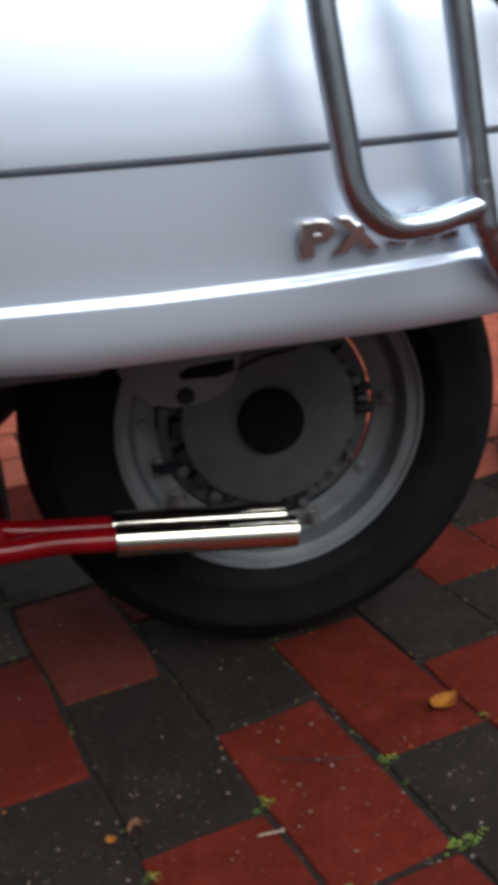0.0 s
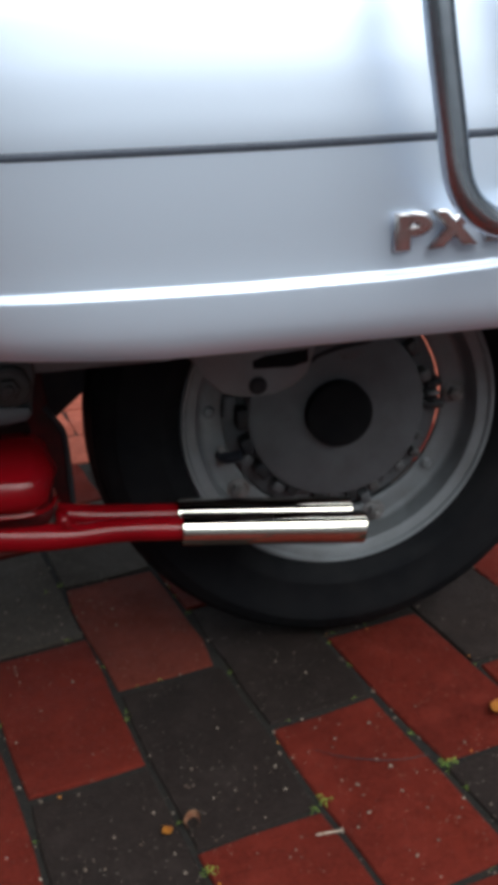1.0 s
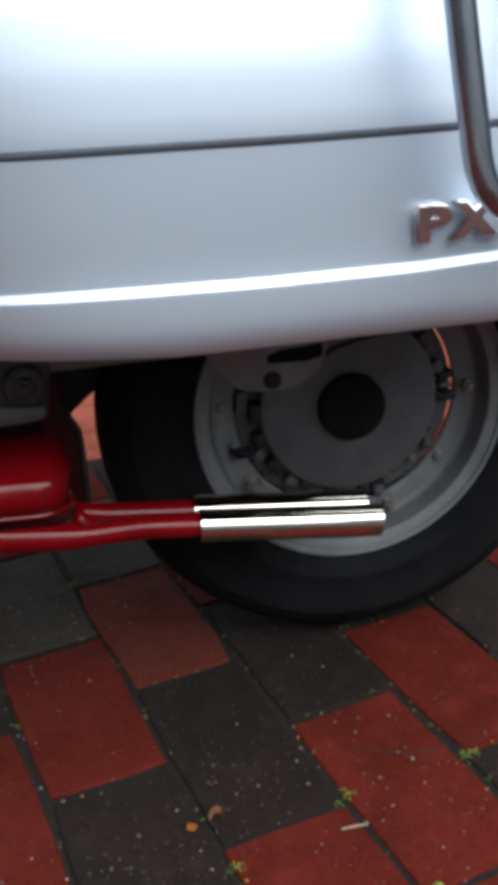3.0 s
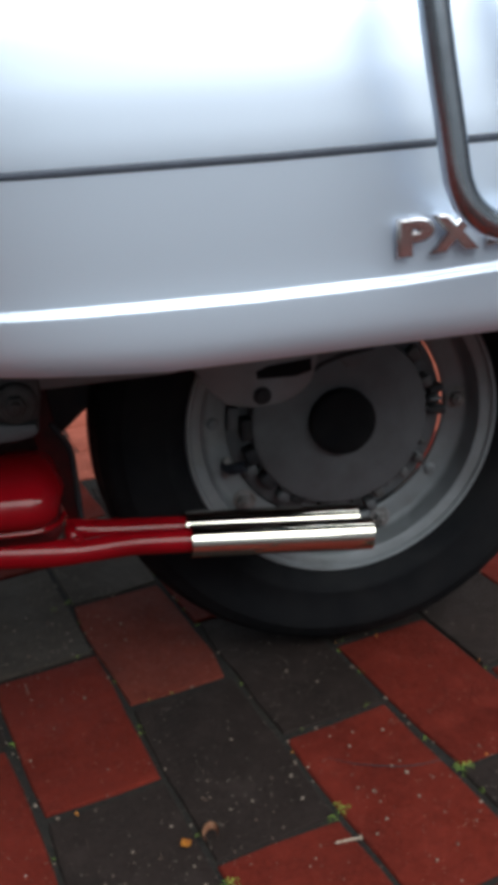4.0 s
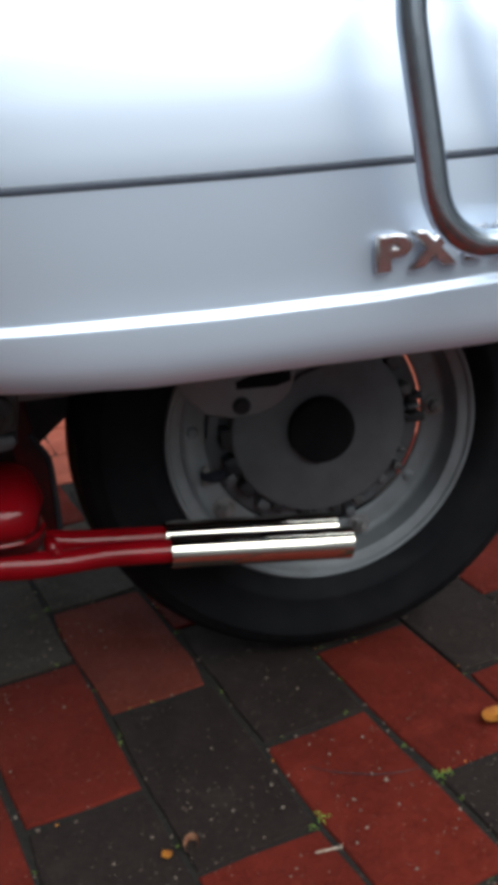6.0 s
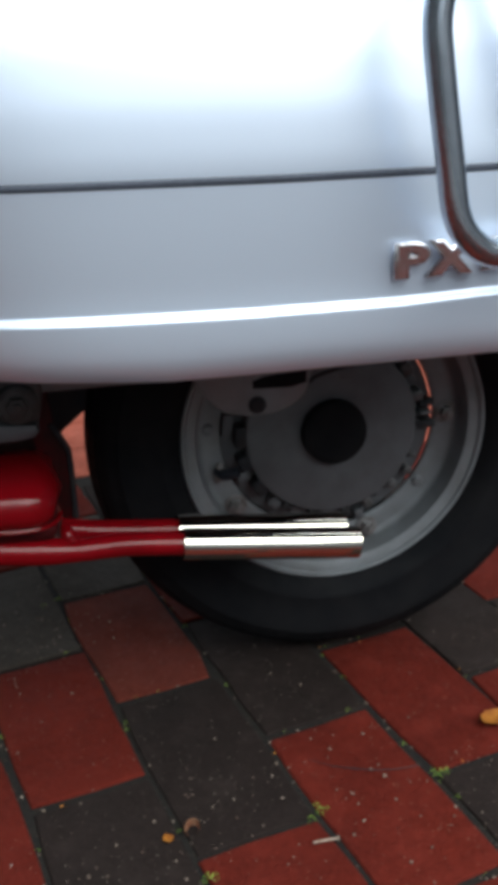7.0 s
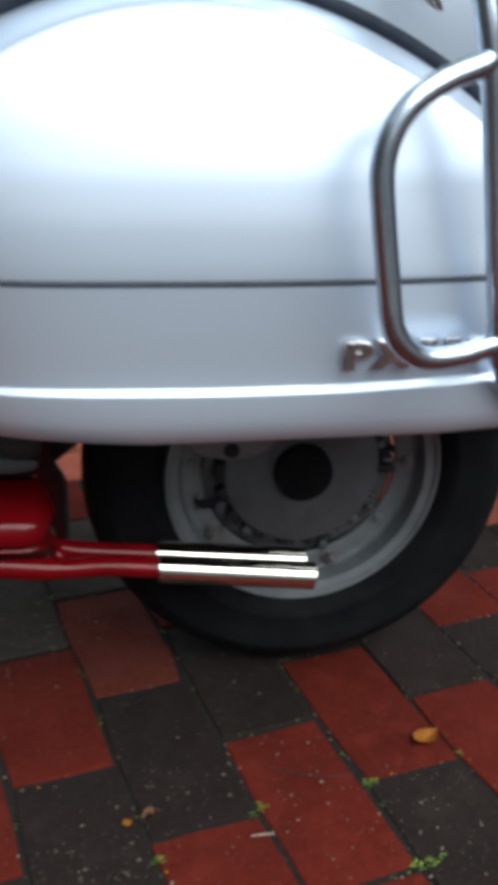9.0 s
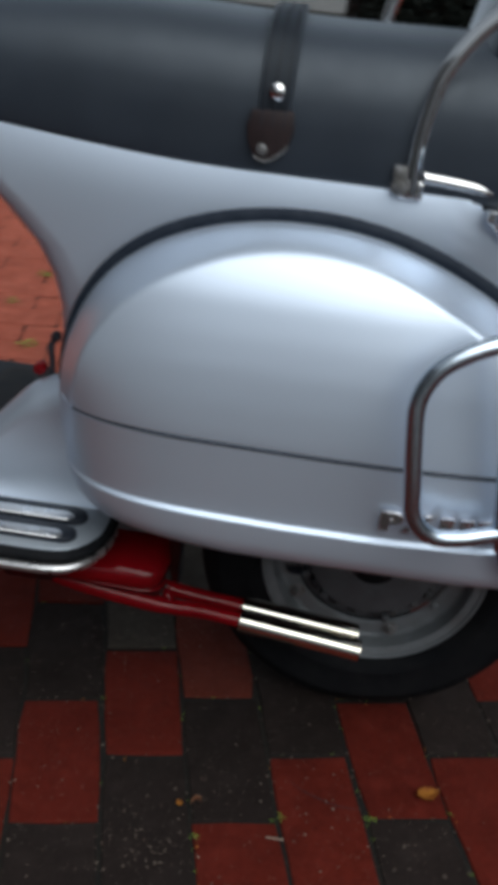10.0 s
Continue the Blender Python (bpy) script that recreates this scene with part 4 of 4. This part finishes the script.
def brick_colour(c, k):
    first, letters = LAID.get(c, (0, ""))
    if 0 <= k - first < len(letters):
        return letters[k - first]
    h = math.sin(c * 12.9898 + k * 78.233) * 43758.5453
    h -= math.floor(h)
    if k >= 3 or (c > 6 and k > 0):
        return "O" if h < 0.9 or c < 8 else "D"
    return "R" if h < 0.62 else "D"


def sheet(name, x0, x1, y0, y1, z, mat, thick=0.05):
    bm = box(x0, x1, y0, y1, z - thick, z, 0)
    return part(name, bm, mat, smooth=False)


ground = tagged(sheet("ground", -400, 400, -400, 400, -0.030, M_FAR), "wide plain dark grey tarmac ground", "ground", kind="structure")
pavement = tagged(sheet("pavement", -5.0, 8.0, -1.50, 24.0, -0.0030, M_SAND, 0.02), "red and charcoal block paving with dark mossy joints", "pavement", kind="structure")

meshes = {}
for red, mat in (("R", M_RED), ("D", M_DRK), ("O", M_ORG), ("r", M_PALER_RED), ("g", M_PALER_DRK)):
    for i, rim in enumerate(RIMS):
        me = bpy.data.meshes.new("brick")
        me.from_pydata(brick_verts(0, 0, 0, rim), [], BRICK_FACES)
        me.materials.append(mat)
        meshes[red, i] = me
rng = random.Random(7)
far = {"R": ([], []), "D": ([], []), "O": ([], [])}
near_count = 0


def border(x):
    """Where the mixed paving ends against the orange courses."""
    return 0.530 - 0.055 * (x - 0.22)


def lay(colour, m, near, rims, shared):
    """One paver at the pose m: an object of its own where the camera passes near, else joined to the rest."""
    global near_count
    i = rng.randrange(12)
    if near and near_count < 300:
        b = new("brick", shared[colour, i])
        b.parent = pavement
        b.matrix_local = m
        near_count += 1
    else:
        vs, fs = far[{"r": "R", "g": "D"}.get(colour, colour)]
        o = len(vs)
        vs.extend(tuple(m @ Vector(v)) for v in brick_verts(0, 0, 0, rims[i]))
        fs.extend(tuple(j + o for j in q) for q in BRICK_FACES)


for c in range(-50, 80):
    for kk in range(-7, 8):
        cx, y0, y1 = c * 0.1 + 0.05, kk * 0.2 - (0.0 if c % 2 else 0.1), kk * 0.2 + (0.2 if c % 2 else 0.1)
        jx, jy, jz, ja = rng.uniform(-0.0012, 0.0012), rng.uniform(-0.0012, 0.0012), rng.uniform(-0.0012, 0.0), rng.uniform(-0.6, 0.6)
        tilt = rng.uniform(-0.30, 0.30), rng.uniform(-0.45, 0.45)
        y1 = min(y1, border(cx) - 0.002)
        if y1 - y0 < 0.03:
            continue
        cy = (y0 + y1) / 2
        lay(brick_colour(c, kk), pose(cx + jx, cy + jy, jz, *tilt, ja) @ Matrix.Diagonal((1, (y1 - y0) / 0.2, 1, 1)), -0.75 < cx < 1.15 and -0.65 < cy, RIMS, meshes)
LONG_RIMS = [brick_rim(i + 40, 0.1985, 0.1088) for i in range(12)]
long_meshes = {}
for i, rim in enumerate(LONG_RIMS):
    me = bpy.data.meshes.new("brick")
    me.from_pydata(brick_verts(0, 0, 0, rim), [], BRICK_FACES)
    me.materials.append(M_ORG)
    long_meshes["O", i] = me
turn_orange = pose(0.22, 0.530, 0, 0, 0, -3.15)
for row in range(150):
    for col in range(-30, 38):
        x = col * 0.2025 + (0.101 if row % 2 else 0.03) + rng.uniform(-0.0012, 0.0012)
        m = turn_orange @ pose(x, 0.0575 + row * 0.1125 + rng.uniform(-0.001, 0.001), rng.uniform(-0.0012, 0), rng.uniform(-0.4, 0.4), rng.uniform(-0.3, 0.3), rng.uniform(-0.5, 0.5))
        lay("O", m, -0.15 < m.translation.x < 1.1 and m.translation.y < 0.95, LONG_RIMS, long_meshes)
for red, (vs, fs) in far.items():
    me = bpy.data.meshes.new("paving_bricks")
    me.from_pydata(vs, [], fs)
    me.materials.append({"R": M_RED_FAR, "D": M_DRK_FAR, "O": M_ORG_FAR}[red])
    ob = new("paving_bricks", me)
    ob.parent = pavement
    tagged(ob, {"R": "more red paving blocks", "D": "more charcoal paving blocks", "O": "more pale orange paving blocks"}[red], kind="stuff")

# ---- dark block standing behind the rear wheel ----
rows = []
for z, inset in ((0.0, 0.003), (0.004, 0.0), (0.06, 0.002), (0.12, 0.006), (0.18, 0.013), (0.24, 0.021), (0.292, 0.029), (0.298, 0.032), (0.300, 0.037)):
    hx, hy, rc = 0.14 - inset, 0.085 - inset, 0.022
    rows.append([(sx * (hx - rc) + rc * math.cos(radians(a)), sy * (hy - rc) + rc * math.sin(radians(a)), z)
                 for sx, sy, a0 in ((1, 1, 0), (-1, 1, 90), (-1, -1, 180), (1, -1, 270)) for a in range(a0, a0 + 91, 15)])
bm, vs = grid(rows, loop_u=True)
bm.faces.new(vs[0]), bm.faces.new(vs[-1])
k = Mat("slate_plastic", (0.03, 0.036, 0.046), 0.55)
k.color(k.mix(k.noise(9, 5), (0.018, 0.028, 0.046), (0.028, 0.041, 0.064)))
block = part("block", bm, k.m)
block.matrix_world = pose(0.895, 0.150, 0, 0, 0, -12)
tagged(block, "dark blue-grey tapered block standing on the paving", "block")

# ---- unseen plain walls round and behind the camera, added to shape light and reflections ----
k = Mat("pale_render", (0.55, 0.54, 0.52), 0.9)
k.color(k.mix(k.noise(2.5, 6), (0.78, 0.77, 0.76), (0.68, 0.67, 0.66)))
k.bump(((k.noise(220, 4), 0.5),), 0.003)
front_wall = part("wall_front", box(0.95, 5.5, -4.6, -4.3, -0.03, 2.3, 0.01), k.m, smooth=False)
tagged(front_wall, "unseen pale rendered wall, placed for its reflection", "wall", kind="structure")

# tall grey wall added out of view to dim the cowl's right-hand reflection
k2 = Mat("grey_render", (0.2, 0.21, 0.22), 0.9)
k2.color(k2.mix(k2.noise(2.5, 6), (0.20, 0.21, 0.225), (0.15, 0.16, 0.17)))
k2.bump(((k2.noise(220, 4), 0.5),), 0.003)
right_wall = part("wall_right", box(5.2, 5.45, -4.25, 3.2, -0.03, 3.4, 0.01), k2.m, smooth=False)
tagged(right_wall, "unseen grey wall added to dim reflections on the right", "wall", kind="structure")
# low pale wall added out of view to throw neutral light back
low_wall = part("low_reflect_wall", box(-2.3, 0.945, -4.55, -4.3, -0.03, 1.15, 0.01), k.m, smooth=False)
tagged(low_wall, "unseen pale low wall added to reflect light", "wall", kind="structure")

# dark wall added out of view to block sky from the left
k = Mat("dark_blocker", (0.07, 0.06, 0.05), 0.8)
k.color(k.mix(k.noise(6, 5), (0.052, 0.056, 0.061), (0.086, 0.092, 0.098)))
side_wall = part("side_blocker", box(-2.3, -2.1, -4.25, 2.2, -0.03, 2.2, 0.01), k.m, smooth=False)
tagged(side_wall, "unseen dark side wall added to block sky light", "wall", kind="structure")

# ---- litter and growth on the paving ----
rng = random.Random(21)


def thing(name, bm, mat, label, category, m=None, group=""):
    ob = part(name, bm, mat)
    if m is not None:
        ob.matrix_world = m
    return tagged(ob, label, category, group)


def leaf(length, width, curl, seed):
    """A small fallen leaf: a bent blade with a raised midrib and uneven rim."""
    r = random.Random(seed)
    rows = []
    for i in range(11):
        t = i / 10
        w = width / 2 * (math.sin(math.pi * t ** 0.8) ** 0.8 + 0.03) * r.uniform(0.88, 1.08)
        row = []
        for a in (-1, -0.6, -0.25, 0, 0.25, 0.6, 1):
            x = (t - 0.5) * length
            z = 0.0006 + curl * (2 * t - 1) ** 2 * length * 0.4 + curl * abs(a) ** 1.5 * w * 0.9 - (0.0004 if a == 0 else 0) + r.uniform(-0.0004, 0.0004)
            row.append((x, a * w, z))
        rows.append(row)
    bm, _ = grid(rows)
    bmesh.ops.solidify(bm, geom=bm.faces, thickness=0.0005)
    return bm


thing("fallen_leaf", leaf(0.030, 0.019, 0.35, 3), M_LEAF, "small yellow orange fallen leaf on a red brick", "leaf", pose(0.383, -0.166, 0.0012, 0, 0, 15))
rows = []
for i in range(19):
    a = radians(200 - 290 * i / 18)
    r, h = 0.0052 + 0.0008 * math.sin(2.3 * a), 0.0045 * math.sin(math.pi * (0.12 + 0.80 * i / 18)) + 0.0012
    rows.append([(r * (1 + 0.18 * q) * math.cos(a), r * (1 + 0.18 * q) * math.sin(a), 0.0006 + h * q) for q in (0.0, 0.35, 0.7, 1.0)])
bm, _ = grid(rows)
bmesh.ops.solidify(bm, geom=bm.faces, thickness=0.0007)
thing("dry_leaf", bm, M_CURL, "small curled dry brown leaf in a joint", "leaf", pose(0.107, -0.1745, 0.0, 0, 0, 20))
thing("leaf_scrap", leaf(0.009, 0.008, 0.2, 8), M_LEAF, "tiny orange scrap of leaf on dark brick", "leaf", pose(0.088, -0.174, 0.0006, 0, 0, 100))
bm = tube([(-0.0125, 0, 0.0011), (-0.009, 0, 0.0012), (0.0, 0.0002, 0.0014), (0.0105, 0.0, 0.0016)], lambda q: 0.0003 + 0.0008 * smoothstep(0.0, 0.3, q), 10, 4)
tube([(0.0103, 0, 0.0022), (0.0110, 0, 0.0022), (0.0116, 0, 0.0022)], lambda q: 0.0026 - 0.0006 * q, 12, 0, bm=bm)
thing("nail", bm, M_NAIL, "short pale rusty nail lying on red brick", "nail", pose(0.190, -0.226, 0.0002, 0, 0, -14) @ Matrix.Scale(0.82, 4))


def scatter(name, spots, shape, mat, label, category):
    """Many small bits in one mesh: shape(r, size) gives vertices and faces of one."""
    vs, fs = [], []
    for x, y, size in spots:
        v, q = shape(rng, size)
        o = len(vs)
        vs.extend((x + a, y + b, c) for a, b, c in v)
        fs.extend(tuple(i + o for i in f_) for f_ in q)
    me = bpy.data.meshes.new(name)
    me.from_pydata(vs, [], fs)
    me.materials.append(mat)
    return tagged(new(name, me), label, category, kind="stuff")


def pebble(r, size):
    """One crumb of grit: six uneven sides, longer than wide, with a slanting top."""
    a, long_, turn = r.uniform(0, 6.28), r.uniform(1.0, 1.9), r.uniform(0, 3.14)
    ring = []
    for i in range(6):
        d = r.uniform(0.45, 1.05)
        u, w = math.cos(a + i * 1.0472) * size * d * long_, math.sin(a + i * 1.0472) * size * d
        ring.append((u * math.cos(turn) - w * math.sin(turn), u * math.sin(turn) + w * math.cos(turn), -0.0005))
    high = [r.uniform(0.25, 0.8) for _ in range(3)]
    top = [(x * 0.62, y * 0.62, size * high[i // 2]) for i, (x, y, _) in enumerate(ring)]
    return ring + top, [(i, (i + 1) % 6, 6 + (i + 1) % 6, 6 + i) for i in range(6)] + [tuple(range(6, 12))]


def tuft(r, size):
    """A low cushion of moss leaves."""
    vs, fs = [], []
    for _ in range(int(10 + size * 1500)):
        a, d = r.uniform(0, 6.28), size * r.random() ** 0.6
        x, y, h = math.cos(a) * d, math.sin(a) * d * 0.7, -0.002 + size * 0.75 * (1 - (d / size) ** 2) + r.uniform(0, 0.0015)
        w, b, lift = size * r.uniform(0.16, 0.30), r.uniform(0, 6.28), r.uniform(0.0003, 0.0022)
        o = len(vs)
        vs += [(x, y, h), (x + w * math.cos(b), y + w * math.sin(b), h + lift), (x + 1.7 * w * math.cos(b + 0.45), y + 1.7 * w * math.sin(b + 0.45), h + lift * 0.7), (x + w * math.cos(b + 0.9), y + w * math.sin(b + 0.9), h + lift)]
        fs.append((o, o + 1, o + 2, o + 3))
    return vs, fs


spots = []
for _ in range(1900):
    x, y = rng.uniform(-0.35, 0.75), rng.uniform(-0.42, 0.35)
    if noise.noise(Vector((x * 9, y * 9, 0))) + 0.5 * noise.noise(Vector((x * 31, y * 31, 4))) > rng.uniform(-0.05, 0.6):
        spots.append((x, y, 0.00018 + 0.0010 * rng.random() ** 5))
for _ in range(60):
    spots.append((rng.uniform(-0.3, 0.7), rng.uniform(-0.42, 0.3), rng.uniform(0.0008, 0.0017)))
for mx, my, spread, count in ((0.045, -0.225, 0.040, 260), (-0.02, 0.06, 0.05, 120), (0.06, 0.17, 0.06, 260), (-0.03, -0.12, 0.06, 90), (0.0, -0.28, 0.05, 70), (0.36, -0.27, 0.045, 130), (0.16, -0.16, 0.05, 90), (0.25, -0.24, 0.05, 120)):
    for _ in range(count):
        spots.append((rng.gauss(mx, spread), rng.gauss(my, spread), 0.0002 + 0.0011 * rng.random() ** 4))
for _ in range(170):
    c, kk = rng.randint(-3, 6), rng.randint(-2, 1)
    if rng.random() < 0.7:
        spots.append((c * 0.1 + rng.gauss(0, 0.0022), rng.uniform(-0.42, 0.3), rng.uniform(0.0006, 0.0016)))
    else:
        spots.append((c * 0.1 + rng.uniform(0.01, 0.09), kk * 0.2 + (0.0 if c % 2 else 0.1) + rng.gauss(0, 0.002), rng.uniform(0.0006, 0.0014)))
scatter("grit", spots, pebble, M_DEBRIS, "scattered pale grit on the paving", "grit")

spots = [(0.102, -0.222, 0.0055), (0.203, -0.198, 0.0050), (0.190, -0.2005, 0.0035), (0.307, -0.202, 0.0055), (0.300, -0.1985, 0.004), (0.210, -0.299, 0.006), (0.293, -0.299, 0.007), (0.306, -0.301, 0.006), (0.320, -0.297, 0.004), (0.083, 0.200, 0.003), (0.0995, 0.205, 0.004), (0.401, -0.195, 0.004)]
for _ in range(150):
    c = rng.randint(-3, 7)
    if rng.random() < 0.6:
        spots.append((c * 0.1 + rng.uniform(-0.0015, 0.0015), rng.uniform(-0.45, 0.35), rng.uniform(0.0015, 0.0030)))
    else:
        kk = rng.randint(-2, 2)
        spots.append((c * 0.1 + rng.uniform(0.01, 0.09), kk * 0.2 + (0.0 if c % 2 else 0.1) + rng.uniform(-0.0015, 0.0015), rng.uniform(0.0012, 0.0026)))
for x, y in ((-0.20, 1.75), (-0.185, 1.73), (-0.19, 1.21), (-0.21, 1.19), (-0.26, 1.50)):
    spots.append((x, y, 0.016))
spots = [(x, y, q * 1.08) for x, y, q in spots]
scatter("moss", spots, tuft, M_MOSS, "small bright green moss tufts in the joints", "moss")


spots = []
for _ in range(26):
    c = rng.randint(-3, 6)
    if rng.random() < 0.5:
        spots.append((c * 0.1 + rng.gauss(0, 0.006), rng.uniform(-0.42, 0.05), rng.uniform(0.0006, 0.0017)))
    else:
        kk = rng.randint(-2, 0)
        spots.append((c * 0.1 + rng.uniform(0.0, 0.1), kk * 0.2 + (0.0 if c % 2 else 0.1) + rng.gauss(0, 0.006), rng.uniform(0.0006, 0.0016)))
scatter("leaf_crumbs", spots, pebble, M_LEAF, "tiny brown leaf crumbs along the joints", "litter")

crack = [(0.2195, -0.1405, -0.0002), (0.2327, -0.155, -0.0002), (0.2466, -0.1657, -0.0002), (0.2651, -0.1769, -0.0002), (0.282, -0.1826, -0.0002), (0.2985, -0.1853, -0.0002)]
part("crack", tube(crack, lambda q: 0.0002 + 0.0002 * math.sin(math.pi * q), 6, 5), M_DARK, pavement, "hairline crack across a red brick")


# ---- dark leafy mass in place of an unidentified dark shape beyond the paving ----
def hedge_mesh(x0, x1, y0, y1, h, n, seed):
    r = random.Random(seed)
    vs, fs = [], []
    for _ in range(n):
        x, z = r.uniform(x0, x1), h * r.random() ** 0.75
        top = h * (0.92 + 0.10 * noise.noise(Vector((x * 2.5, 0.3, 1.7))))
        z = min(z, top)
        y = y0 + abs(r.gauss(0, 0.12)) if z < top - 0.06 else r.uniform(y0, y1)
        d = Vector((r.gauss(0, 1), r.gauss(0, 1) - 0.6, r.gauss(0, 1) + 0.5)).normalized()
        a = d.orthogonal().normalized() * r.uniform(0.018, 0.034)
        b = d.cross(a) * r.uniform(0.5, 0.8)
        c = Vector((x, y, z))
        o = len(vs)
        vs += [tuple(c - a), tuple(c + b * 0.8), tuple(c + a), tuple(c - b * 0.8)]
        fs.append((o, o + 1, o + 2, o + 3))
    return vs, fs


vs, fs = hedge_mesh(1.62, 7.0, 6.2, 7.0, 1.35, 60000, 4)
for face in box(1.66, 6.96, 6.45, 6.95, 0.0, 1.20, 0.0).faces:
    o = len(vs)
    vs += [tuple(v.co) for v in face.verts]
    fs.append((o, o + 1, o + 2, o + 3))
me = bpy.data.meshes.new("hedge")
me.from_pydata(vs, [], fs)
me.materials.append(M_HEDGE)
tagged(new("hedge", me), "dark leafy mass in place of an unidentified dark shape", "hedge", kind="stuff")
